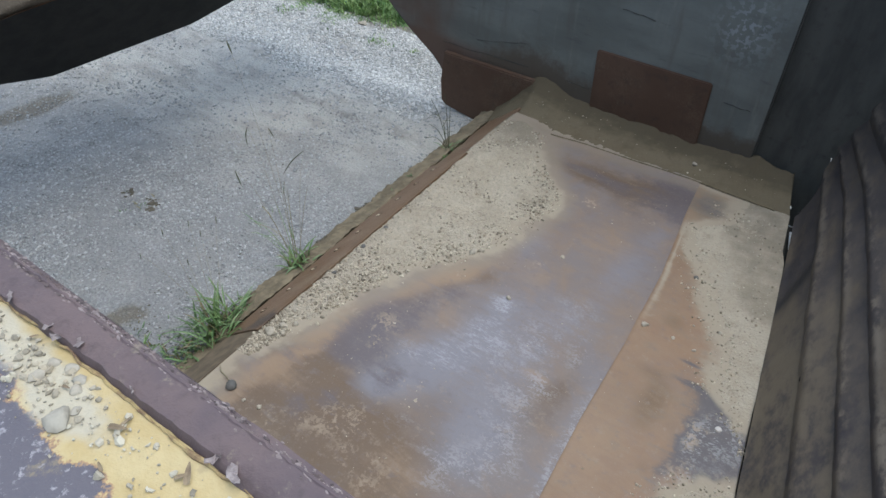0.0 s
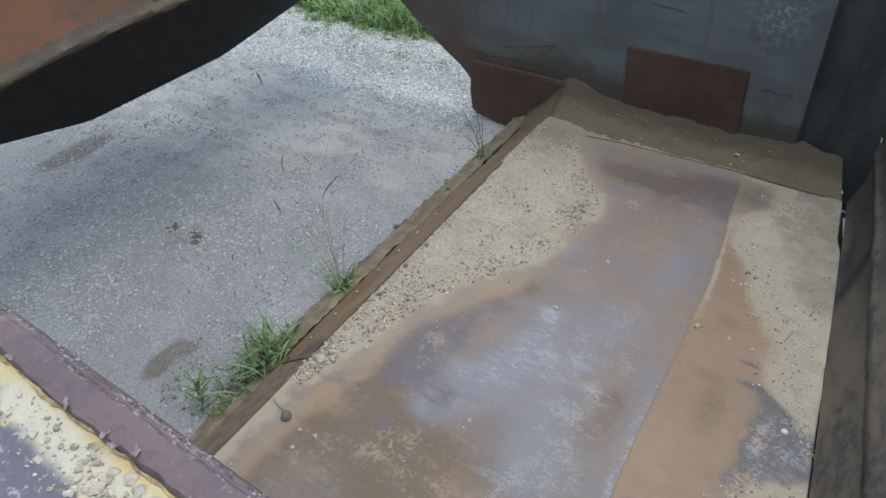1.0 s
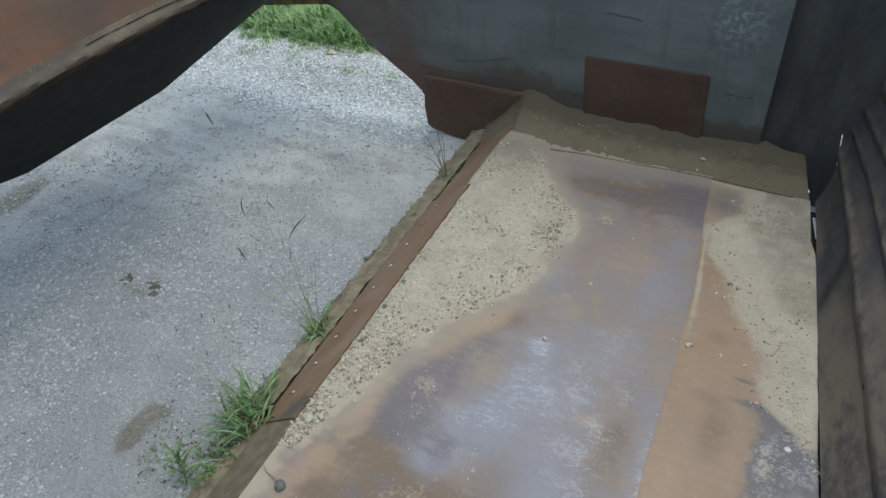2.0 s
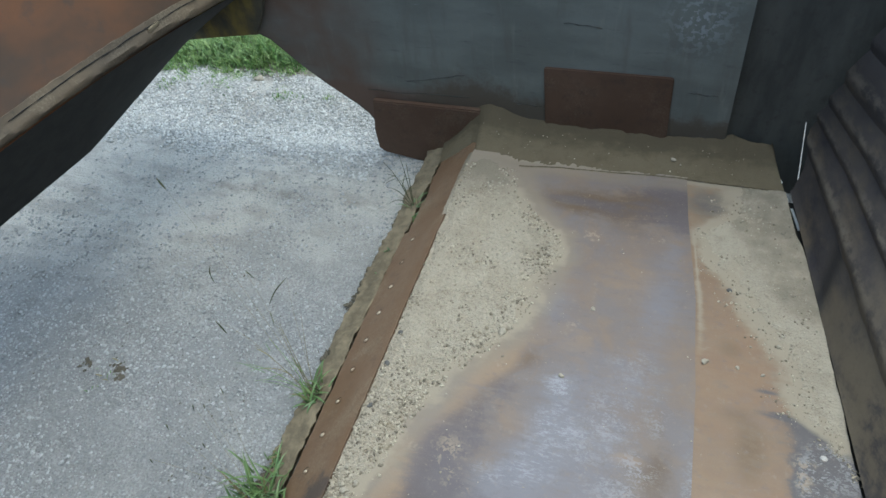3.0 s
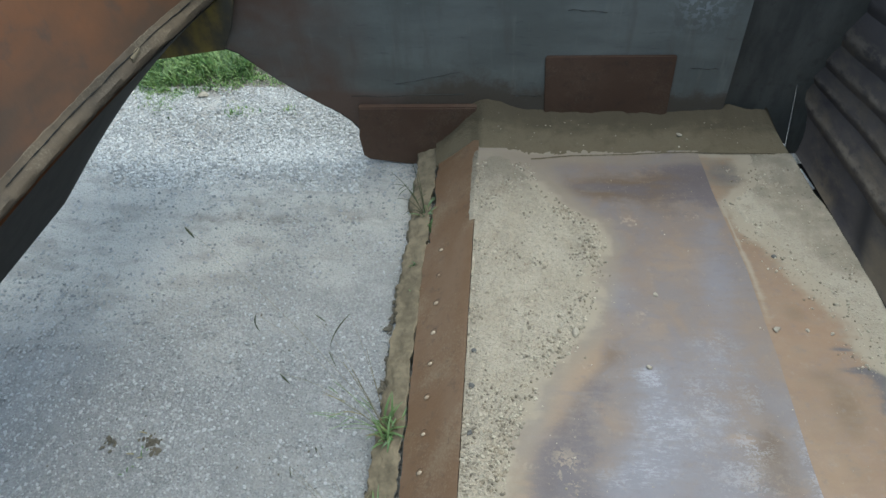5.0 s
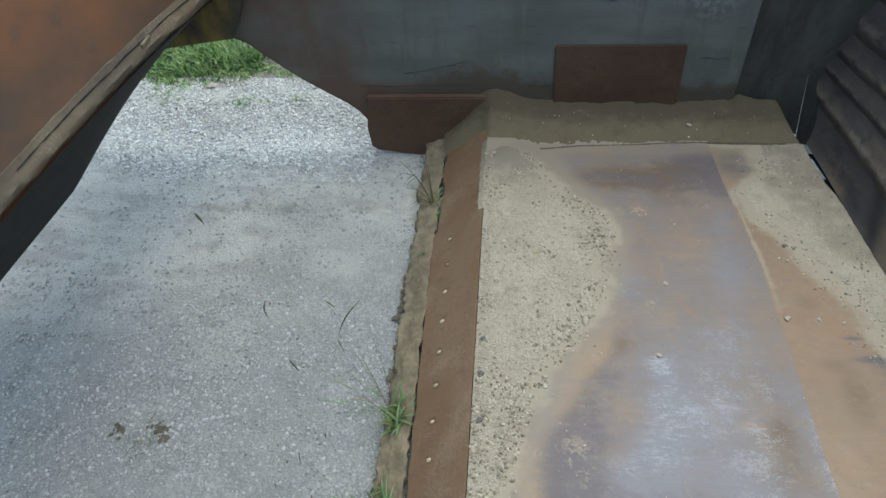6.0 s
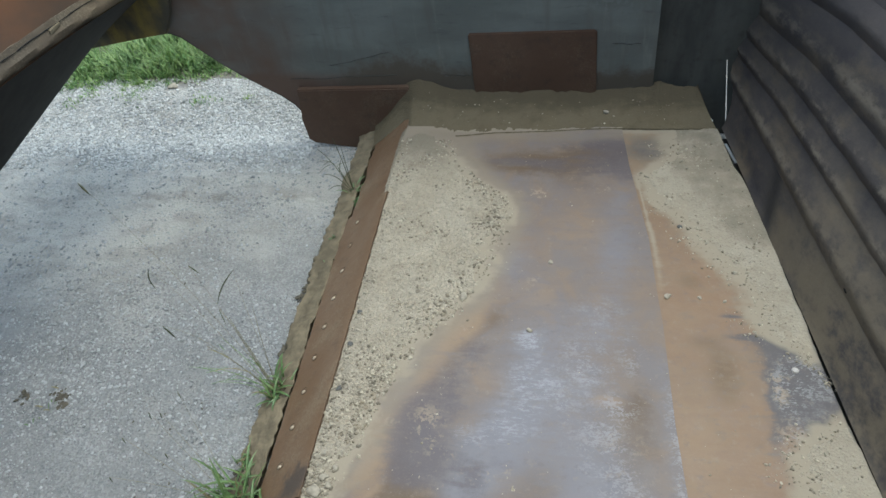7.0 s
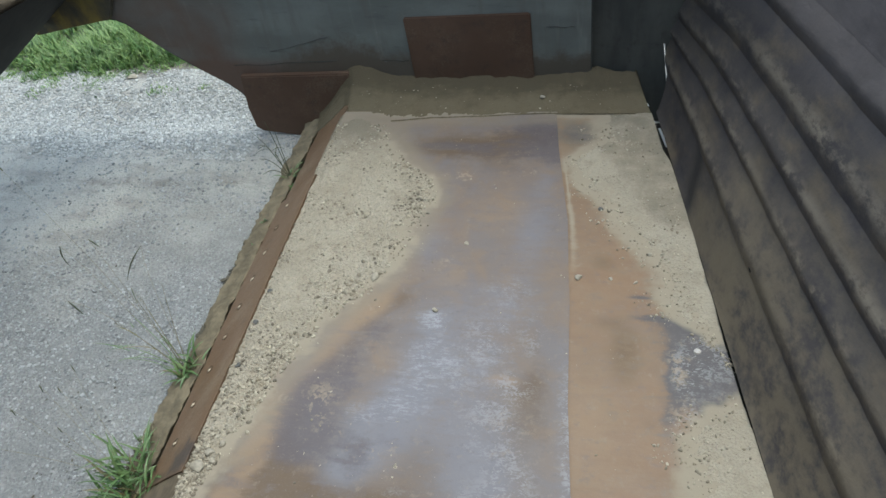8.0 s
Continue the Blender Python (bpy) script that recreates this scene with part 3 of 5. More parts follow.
brown_spots = blobs(((1.08, 1.48, 0.08, 0.13, 0.55), (0.85, 1.34, 0.11, 0.08, 0.5), (0.72, 1.06, 0.16, 0.10, 0.8), (0.60, 1.16, 0.14, 0.08, 0.8), (0.35, 1.22, 0.14, 0.08, 0.8), (0.92, 1.22, 0.08, 0.08, 0.5), (1.10, 1.62, 0.05, 0.08, 0.5), (0.62, 1.93, 0.06, 0.05, 0.3), (0.72, 2.75, 0.26, 0.07, 1.3), (1.0, 2.83, 0.14, 0.05, 1.1), (0.85, 2.62, 0.10, 0.06, 0.5), (0.42, 1.0, 0.12, 0.08, 0.5), (0.62, 1.0, 0.42, 0.26, 0.95), (0.35, 1.3, 0.12, 0.12, 0.4)))
scuff_spots = blobs(((0.755, 1.84, 0.055, 0.06, 0.85), (0.75, 1.68, 0.08, 0.10, 0.65), (0.73, 1.52, 0.10, 0.07, 0.65), (0.90, 1.66, 0.12, 0.10, 0.5), (0.60, 1.46, 0.10, 0.06, 0.45), (0.63, 1.84, 0.06, 0.04, 0.4)))
flake_spots = blobs(((0.92, 1.76, 0.10, 0.13, 0.75), (0.99, 1.98, 0.10, 0.08, 0.55), (0.99, 1.47, 0.10, 0.12, 0.7), (1.08, 1.30, 0.08, 0.10, 0.8), (1.04, 1.60, 0.08, 0.06, 0.6), (0.86, 1.60, 0.05, 0.10, 0.5), (1.08, 1.80, 0.05, 0.10, 0.5), (0.96, 1.18, 0.10, 0.10, 0.8), (0.76, 1.22, 0.08, 0.06, 0.35)))
tan_spots = blobs(((0.46, 1.49, 0.06, 0.09, 0.8), (0.53, 1.40, 0.05, 0.06, 0.5), (0.62, 1.15, 0.10, 0.06, 0.7), (0.55, 1.06, 0.12, 0.06, 0.6), (0.69, 1.35, 0.05, 0.03, 0.9), (0.51, 1.86, 0.06, 0.03, 0.7), (0.72, 2.56, 0.09, 0.035, 1.0), (0.75, 2.10, 0.03, 0.03, 0.9), (0.98, 2.60, 0.04, 0.03, 0.9), (0.32, 1.50, 0.05, 0.03, 0.9), (0.40, 0.95, 0.10, 0.06, 0.7), (1.06, 1.47, 0.07, 0.08, 0.6), (0.8, 1.02, 0.12, 0.08, 0.6)))


def steel(x, y):
    return steel_spots(x, y) + 0.45 * smooth01(0.07, 0.01, seam_x(y) - x) * smooth01(2.2, 1.6, y)


def orange(x, y):
    return orange_spots(x, y) + 0.7 * fringe(x, y, 0.11, 0.05) * smooth01(2.2, 1.8, y)


def brown(x, y):
    return brown_spots(x, y) + 0.4 * fringe(x, y, 0.16, 0.06) * smooth01(2.2, 1.8, y)


def dark(x, y):
    return dark_spots(x, y)


def scuff(x, y):
    return scuff_spots(x, y)


def flake(x, y):
    return flake_spots(x, y) + 0.9 * smooth01(0.05, 0.0, seam_x(y) - x) * smooth01(1.9, 1.5, y)


def tan_mark(x, y):
    return tan_spots(x, y)


def plate_dust(x, y):
    left = smooth01(0.10, -0.01, x - sand_left(y) - 0.045 * fn(x, y, 1, 6) - 0.02 * fn(x, y, 4, 22))
    return max(left * (1 - 0.6 * smooth01(2.72, 2.92, y)), 0.45 * smooth01(2.93, 2.97, y))


def plate_film(x, y):
    return 0.9 * smooth01(0.17, 0.04, x - sand_left(y)) * (0.45 + 0.55 * smooth01(1.15, 1.35, y)) + 0.35 * smooth01(2.3, 2.8, y) * smooth01(0.95, 0.4, x) + 0.6 * smooth01(2.86, 2.94, y) + 0.5 * blobs(((0.42, 0.91, 0.12, 0.08, 1.1), (0.22, 0.98, 0.06, 0.08, 0.9)))(x, y)


def strip_dust(x, y):
    return max(smooth01(-0.12, 0.01, x - sand_right(y) + 0.045 * fn(x, y, 1, 6) + 0.02 * fn(x, y, 4, 22)), 0.8 * math.exp(-((x - seam_x(y) - 0.016) / (0.02 + 0.02 * fn(x, y, 3, 5))) ** 2) * smooth01(1.8, 2.4, y) * smooth01(2.78, 2.66, y), 0.7 * smooth01(2.93, 2.97, y))


def build_floor():
    def plate_x(u, y):
        return edge_x(y) - 0.003 + u * (seam_x(y) - edge_x(y) + 0.003)

    ys = np.arange(0.40, 3.01, 0.0125)
    plate = sheet(np.linspace(0, 1, 90), ys,
                  lambda u, y: (plate_x(u, y), y, 0.001 * fn(u, y, 0, 5)),
                  {k: (lambda u, y, f=f: f(plate_x(u, y), y)) for k, f in
                   (("steel", steel), ("brown", brown), ("orange", orange), ("dark", dark), ("scuff", scuff), ("flake", flake), ("tan", tan_mark), ("dust", plate_dust), ("film", plate_film))})
    finish("floor_plate", plate, FLOOR_PLATE, bowl, "worn brown and blue-grey rusted floor plate")

    def strip_x(u, y):
        return seam_x(y) - 0.006 + u * (ejector_x(y) + 0.003 - 0.017 * smooth01(2.65, 2.75, y) - seam_x(y))

    strip_dark = blobs(((1.54, 1.76, 0.055, 0.11, 1.2), (1.62, 1.75, 0.09, 0.11, 1.5), (1.55, 1.88, 0.10, 0.025, 0.9), (1.52, 1.66, 0.04, 0.07, 0.9), (1.44, 1.905, 0.05, 0.014, 0.9), (1.41, 1.99, 0.045, 0.010, 0.8), (1.60, 1.58, 0.03, 0.06, 0.9), (1.48, 1.55, 0.03, 0.05, 0.5), (1.17, 2.86, 0.10, 0.07, 1.0)))
    strip_grey = blobs(((1.36, 1.76, 0.055, 0.13, 0.85), (1.30, 1.88, 0.05, 0.03, 0.5), (1.285, 2.13, 0.05, 0.05, 0.6), (1.25, 1.72, 0.04, 0.16, 0.3), (1.18, 2.84, 0.10, 0.09, 1.2), (1.44, 1.53, 0.04, 0.03, 0.5), (1.4, 1.2, 0.1, 0.1, 0.4)))
    strip = sheet(np.linspace(0, 1, 60), ys,
                  lambda u, y: (strip_x(u, y), y, -0.005 + 0.001 * fn(u, y, 3, 5)),
                  {k: (lambda u, y, f=f: f(strip_x(u, y), y)) for k, f in
                   (("steel", blobs(((1.45, 1.2, 0.15, 0.2, 0.3),))), ("orange", lambda x, y: 0.35 + 0.3 * blobs(((1.25, 1.5, 0.1, 0.2, 1),))(x, y)), ("brown", strip_grey), ("dark", strip_dark), ("dust", strip_dust),
                    ("scuff", blobs(((1.60, 1.66, 0.05, 0.06, 0.35), (1.55, 1.56, 0.05, 0.04, 0.5)))), ("flake", blobs(((1.60, 1.76, 0.09, 0.12, 0.85), (1.53, 1.70, 0.03, 0.08, 1.0), (1.55, 1.53, 0.06, 0.06, 0.9)))),
                    ("tan", blobs(((1.51, 1.73, 0.03, 0.07, 1.1), (1.46, 1.83, 0.025, 0.025, 1.0), (1.52, 1.57, 0.05, 0.05, 0.7)))), ("film", lambda x, y: 0.1 + 0.8 * smooth01(-0.10, 0.0, x - sand_right(y)) + 0.5 * smooth01(2.5, 2.75, y)))})
    finish("wear_strip", strip, FLOOR_STRIP, bowl, "orange rusted wear strip")
    # Slab under the floor; its black stands for shade in the ejector gap
    part("floor_base", box(0.16, 0.40, -0.05, 2.2, 2.955, -0.024, 0), BLACK, bowl)
    part("floor_base", box(0.16, 2.956, -0.05, 1.40, 3.21, -0.024, 0), BLACK, bowl)
    rng = random.Random(5)
    pts = [(x, lip_y(x) + 0.004 * fn(x, 0, 0, 4), 0.001) for x in np.arange(0.33, 1.44, 0.012)]
    part("plate_lip", tube(pts, [0.003 * (0.7 + 0.6 * rng.random()) for p in pts], 6), DUST, bowl, "thin bent lip of the floor plate")
    # slot and plug weld in the wear strip
    part("slot_weld", box(1.315, 1.507, -0.010, 1.365, 1.513, -0.0062, 0.001), CLOD, bowl)
    pts = [(x, 1.51 + 0.002 * fn(x, 0, 0, 8), -0.0085) for x in np.arange(1.215, 1.46, 0.01)]
    part("joint_weld", tube(pts, [0.0011 * (0.4 + rng.random()) for p in pts], 5), BLADE, bowl)
    bm = bmesh.new()
    bmesh.ops.create_cone(bm, cap_ends=True, segments=14, radius1=0.013, radius2=0.009, depth=0.008, matrix=Matrix.Translation((1.57, 1.79, -0.005)))
    part("plug_weld", bm, BARE, bowl)


build_floor()

FAR_OUTLINE = ((-0.495, -0.13), (-0.51, -0.085), (-0.54, -0.035), (-0.595, 0.018), (-0.68, 0.070), (-0.78, 0.142), (-0.87, 0.215), (-0.95, 0.290), (-1.01, 0.352), (-1.06, 0.375), (-1.12, 0.375), (-1.47, 0.318),
               (-2.1, 0.24), (-2.3, 0.9), (-1.9, 1.55), (1.19, 1.55), (1.19, 0.005), (1.16, -0.02), (-0.05, -0.16))


def far_wall():
    """The main plate of the far side, as a fine sheet in front of a solid plate."""
    part("side_wall", prism(FAR_OUTLINE, FAR_Y, FAR_Y + 0.035, 0.004), DARK_STEEL, bowl, "grey worn steel bowl side")

    def lower(x):
        return float(np.interp(x, (-1.5, -1.12, -1.06, -1.01, -0.87, -0.68, -0.595, -0.54, -0.505, -0.05, 0.0), (0.315, 0.375, 0.375, 0.352, 0.215, 0.070, 0.018, -0.035, -0.085, -0.04, -0.03)))

    us, vs = np.concatenate([np.arange(-1.49, -0.5, 0.015), np.arange(-0.495, 1.186, 0.015)]), np.linspace(0, 1, 70)

    def z_of(x, v):
        lo = lower(x) + 0.006
        return lo + v * (1.545 - lo)

    face = sheet(us, vs, lambda x, v: (x, FAR_Y - 0.004 + 0.002 * fn(x, z_of(x, v), 0, 3), z_of(x, v)), {
        "rust": lambda x, v: min(1, 0.9 * smooth01(-0.3, -0.7, x) * (0.8 + 0.6 * fn(x, z_of(x, v), 0, 4)) + 0.8 * smooth01(0.17, 0.1, z_of(x, v)) * smooth01(0.3, 0.0, x)),
        # Dust up from the bank, together with the shade at the wall's foot
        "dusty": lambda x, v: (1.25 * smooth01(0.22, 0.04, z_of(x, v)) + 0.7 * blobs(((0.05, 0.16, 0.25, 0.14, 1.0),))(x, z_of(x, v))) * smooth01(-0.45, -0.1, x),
        "flake": lambda x, v: blobs(((1.0, 0.62, 0.1, 0.12, 1.0),))(x, z_of(x, v))})
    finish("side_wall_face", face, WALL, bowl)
    part("side_cutter", prism(((-0.475, -0.248), (-0.505, -0.225), (-0.512, -0.105), (-0.50, -0.03), (-0.49, 0.075), (0.07, 0.085), (0.12, 0.0), (0.0, -0.1), (-0.12, -0.285), (-0.3, -0.268)), FAR_Y - 0.04, FAR_Y - 0.004, 0.006), RUST_PANEL, bowl, "dark red-brown side cutter plate")
    part("access_plate", prism(((0.385, 0.02), (0.378, 0.335), (0.386, 0.345), (0.925, 0.35), (0.935, 0.342), (0.94, 0.02)), FAR_Y - 0.014, FAR_Y - 0.003, 0.004), RUST_PANEL, bowl, "dark red rust rectangular patch")
    rng = random.Random(2)
    for x0, x1, z0, z1 in ((-0.52, 0.02, 0.115, 0.135), (-0.30, 0.0, 0.19, 0.255), (0.24, 0.37, 0.13, 0.125), (0.46, 0.62, 0.56, 0.55), (1.0, 1.12, 0.28, 0.275)):
        pts = [(x0 + (x1 - x0) * k / 8, FAR_Y - 0.005, z0 + (z1 - z0) * k / 8 + rng.uniform(-0.004, 0.004)) for k in range(9)]
        part("scar", tube(pts, [0.0017 * (0.3 + rng.random()) for k in pts], 5), DARK_STEEL, bowl)
    # recessed end panel behind the joint, with a narrow gap of daylight beside the ejector
    for outline in (((1.15, -0.23), (1.539, -0.23), (1.4845, 0.165), (1.15, 0.165)),
                    ((1.546, -0.23), (3.2, -0.23), (3.2, 0.165), (1.4895, 0.165)), ((1.15, 0.166), (3.2, 0.166), (3.2, 1.55), (1.15, 1.55))):
        part("end_panel", prism(outline, FAR_Y + 0.038, FAR_Y + 0.052), DARK_STEEL, bowl)


far_wall()


def near_wall():
    y0 = NEAR_Y - 0.03
    outline = [(-0.5, -0.1), (-0.87, 0.25), (-1.1, 0.43), (-2.1, 0.28), (-2.2, 0.9), (-1.9, 1.45), (3.2, 1.45), (3.2, -0.05)]
    part("side_wall", prism(outline, y0, NEAR_Y, 0.003), RUST_PANEL, bowl)
    # box rail on top: painted upper face, rusted lip with a weld bead on the inner side
    part("rail_box", box(-1.9, 0.262, 1.35, 3.2, y0 - 0.001, RAIL_Z - 0.006, 0.004), BLACK, bowl)

    def bare(x, y):
        return 0.5 + (float(np.interp(x, (0.9, 1.1, 1.157, 1.207, 1.236, 1.30, 1.36, 1.6), (0.33, 0.34, 0.334, 0.320, 0.314, 0.315, 0.321, 0.315))) + 0.008 * fn(x, 0, 0, 14) - y) * 20

    top = sheet(np.concatenate([np.arange(-1.9, 0.3, 0.03), np.arange(0.3, 2.2, 0.006), np.arange(2.2, 3.21, 0.03)]), np.linspace(0.262, 0.368, 32),
                lambda x, y: (x, y, RAIL_Z - 0.004 + 0.0012 * fn(x, y, 0, 20) - 0.01 * smooth01(0.275, 0.262, y)),
                {"bare": bare, "dust": lambda x, y: blobs(((1.20, 0.340, 0.07, 0.016, 0.95), (1.245, 0.328, 0.035, 0.012, 0.85), (1.10, 0.345, 0.06, 0.015, 0.7), (0.7, 0.34, 0.3, 0.03, 0.9)))(x, y)})
    finish("rail_top", top, YELLOW, bowl, "worn yellow painted rail top with sand")
    bm = bmesh.new()
    us = np.concatenate([np.arange(-1.9, 0.8, 0.03), np.arange(0.8, 1.7, 0.004), np.arange(1.7, 3.2, 0.03)])
    section = ((0.3595, 1.440), (0.3595, 1.497), (0.3625, 1.5030), (0.373, 1.506), (0.382, 1.506), (0.3905, 1.5045), (NEAR_Y + 0.001, 1.500), (NEAR_Y + 0.001, 1.440))
    rings = [[bm.verts.new((x, y + 0.0025 * fn(x, z, 1, 9) * (z > 1.5) + (0.0026 * fn(x, 0, 7, 11) + 0.0013 * fn(x, 0, 3, 48)) * (y < 0.363), z + 0.0015 * fn(x, y, 2, 14))) for y, z in section] for x in us]
    for a, b in zip(rings, rings[1:]):
        for k in range(len(section) - 1):
            bm.faces.new((a[k], a[k + 1], b[k + 1], b[k]))
    part("rail_lip", bm, LIP, bowl, "purple-brown rusted lip bar")
    rng = random.Random(8)
    pts = [(x, 0.3855 + rng.uniform(-0.0006, 0.0006), 1.5045 + rng.uniform(-0.0005, 0.0005)) for x in np.arange(-1.9, 3.2, 0.0042)]
    bead = part("weld_bead", tube(pts, [0.0020 * (0.7 + 0.5 * rng.random()) for p in pts], 7), LIP, bowl, "lumpy rusted weld bead")
    many_stones("weld_ripple", [(x, 0.3862 + rng.gauss(0, 0.0020), 1.5052 + rng.gauss(0, 0.0004), 0.0005 + 0.0013 * rng.random() ** 2.0) for x in np.arange(0.6, 1.9, 0.0003) if fn(x, 0, 0, 40) > -0.30], WELD, rng, bead, (1.7, 0.9, 0.4))
    ridge = [(x, 0.3585 + 0.0045 * fn(x, 0, 0, 7) + 0.0025 * fn(x, 2, 0, 38), 1.4972 + 0.0014 * fn(x, 1, 0, 9)) for x in np.arange(-1.9, 3.2, 0.005)]
    part("paint_ridge", tube(ridge, [max(0.0004, 0.0011 + 0.0022 * fn(p[0], 0, 0, 31)) for p in ridge], 7), CRUST, bowl, "flaking yellow paint ridge")
    for x, y, length, width, turn in ((1.13, 0.362, 0.016, 0.007, -0.5), (1.176, 0.3645, 0.020, 0.010, -0.9), (1.208, 0.3655, 0.014, 0.011, -0.6), (1.19, 0.360, 0.010, 0.006, 0.4), (1.05, 0.363, 0.012, 0.006, 0.2), (1.368, 0.3605, 0.016, 0.011, -0.5), (1.35, 0.3605, 0.010, 0.006, 0.8), (1.27, 0.3630, 0.008, 0.004, -0.4), (0.98, 0.364, 0.014, 0.006, -0.2)):
        bm = bmesh.new()
        c, w = math.cos(turn), math.sin(turn)
        rows = []
        for i in range(6):
            t = i / 5 * 2 - 1
            half = width * 0.5 * (1 - 0.75 * abs(t) ** 1.5) * rng.uniform(0.6, 1.3)
            rows.append([bm.verts.new((x + c * t * length * 0.5 - w * v * half + rng.gauss(0, 0.0008), y + w * t * length * 0.45 + c * v * half * 0.7 + rng.gauss(0, 0.0007), 1.5040 + 0.0032 * max(0.0, t) ** 2 + 0.0008 * v + rng.gauss(0, 0.0003))) for v in (-1, 0, 1)])
        for a, b in zip(rows, rows[1:]):
            for i in range(2):
                bm.faces.new((a[i], a[i + 1], b[i + 1], b[i]))
        part("paint_flake", bm, PEEL, bowl, "curled pale paint flake", False)


near_wall()


def slope_mesh(y0, y1, lift, top, low, rag, extra=None):
    """A plate lying on the slope before the floor: top and low are distances from the floor's edge, rag roughens its lower rim."""
    ys = np.concatenate([[y0, y0 + 0.002], np.arange(y0 + 0.012, y1 - 0.004, 0.012), [y1 - 0.002, y1]])
    us = list(range(16))
    c, w = math.cos(math.atan(BLADE_SLOPE)), math.sin(math.atan(BLADE_SLOPE))

    def place(u, y):
        rim = low + rag * (fn(0, y, 1, 9) + 0.5 * fn(0, y, 4, 31)) + 0.017 * (y - 1.9)
        if u == 0:
            along, up = top + 0.03, -0.03
        elif u < 13:
            along, up = top + (rim - top) * (u - 1) / 11, lift + 0.0012 * fn(u * 0.07, y, 0, 20)
        elif u == 13:
            along, up = rim + 0.002, lift - 0.005
        elif u == 14:
            along, up = rim - 0.004, lift - 0.013
        else:
            along, up = rim - 0.05, lift - 0.03
        if u == 1:
            up -= 0.003
        if y in (y0, y1):
            up -= 0.012
        return (edge_x(y) - along * c - up * w, y, -along * w + up * c)

    return sheet(us, ys, place, extra or {"stain": lambda u, y: blobs(((3, 1.27, 4.0, 0.08, 0.75), (9, 1.22, 4.0, 0.04, 0.4), (12.5, 1.9, 1.0, 0.8, 0.35)))(u, y)})


def cutting_edge():
    blade = finish("cutting_edge", slope_mesh(1.215, 2.548, 0.014, 0.0, 0.272, 0.007), BLADE, bowl, "brown rusted bolted cutting edge")
    finish("edge_end", slope_mesh(0.41, 1.24, 0.008, 0.0, 0.262, 0.02), SOIL, bowl, "dirt-covered end of the cutting edge")
    finish("edge_end", slope_mesh(2.53, 3.19, 0.004, 0.006, 0.250, 0.016), BLADE, bowl)
    c, w = math.cos(math.atan(BLADE_SLOPE)), math.sin(math.atan(BLADE_SLOPE))
    rng = random.Random(31)
    for k in range(9):
        y = 1.352 + 0.1395 * k
        along = 0.172
        m = Matrix.Translation((edge_x(y) - along * c - 0.015 * w, y, -along * w + 0.015 * c)) @ Euler((0, -math.atan(BLADE_SLOPE), 0)).to_matrix().to_4x4()
        bm = bmesh.new()
        ring = [bm.verts.new(m @ Vector((0.0180 * math.cos(a), 0.0140 * math.sin(a), 0.0006))) for a in [i * math.tau / 16 for i in range(16)]]
        inner = [bm.verts.new(m @ Vector((0.0140 * math.cos(a), 0.0108 * math.sin(a), -0.006))) for a in [i * math.tau / 16 for i in range(16)]]
        for i in range(16):
            bm.faces.new((ring[i], ring[(i + 1) % 16], inner[(i + 1) % 16], inner[i]))
        bm.faces.new(inner)
        # Dark colour gives the recess its shade beside the pale fill
        part("bolt_recess", bm, CLOD, blade)
        bm = bmesh.new()
        fill = rng.uniform(0.75, 1.1) * (0.5 if k == 7 else 1.0)
        bmesh.ops.create_uvsphere(bm, u_segments=10, v_segments=6, radius=1, matrix=m @ Matrix.Translation((-0.003, rng.uniform(-0.003, 0.001), -0.0005)) @ Matrix.Diagonal((0.0125 * fill, 0.0080 * fill, 0.0034, 1)))
        part("bolt_head", bm, PALE_DUST, blade, "sand-filled bolt head")


cutting_edge()


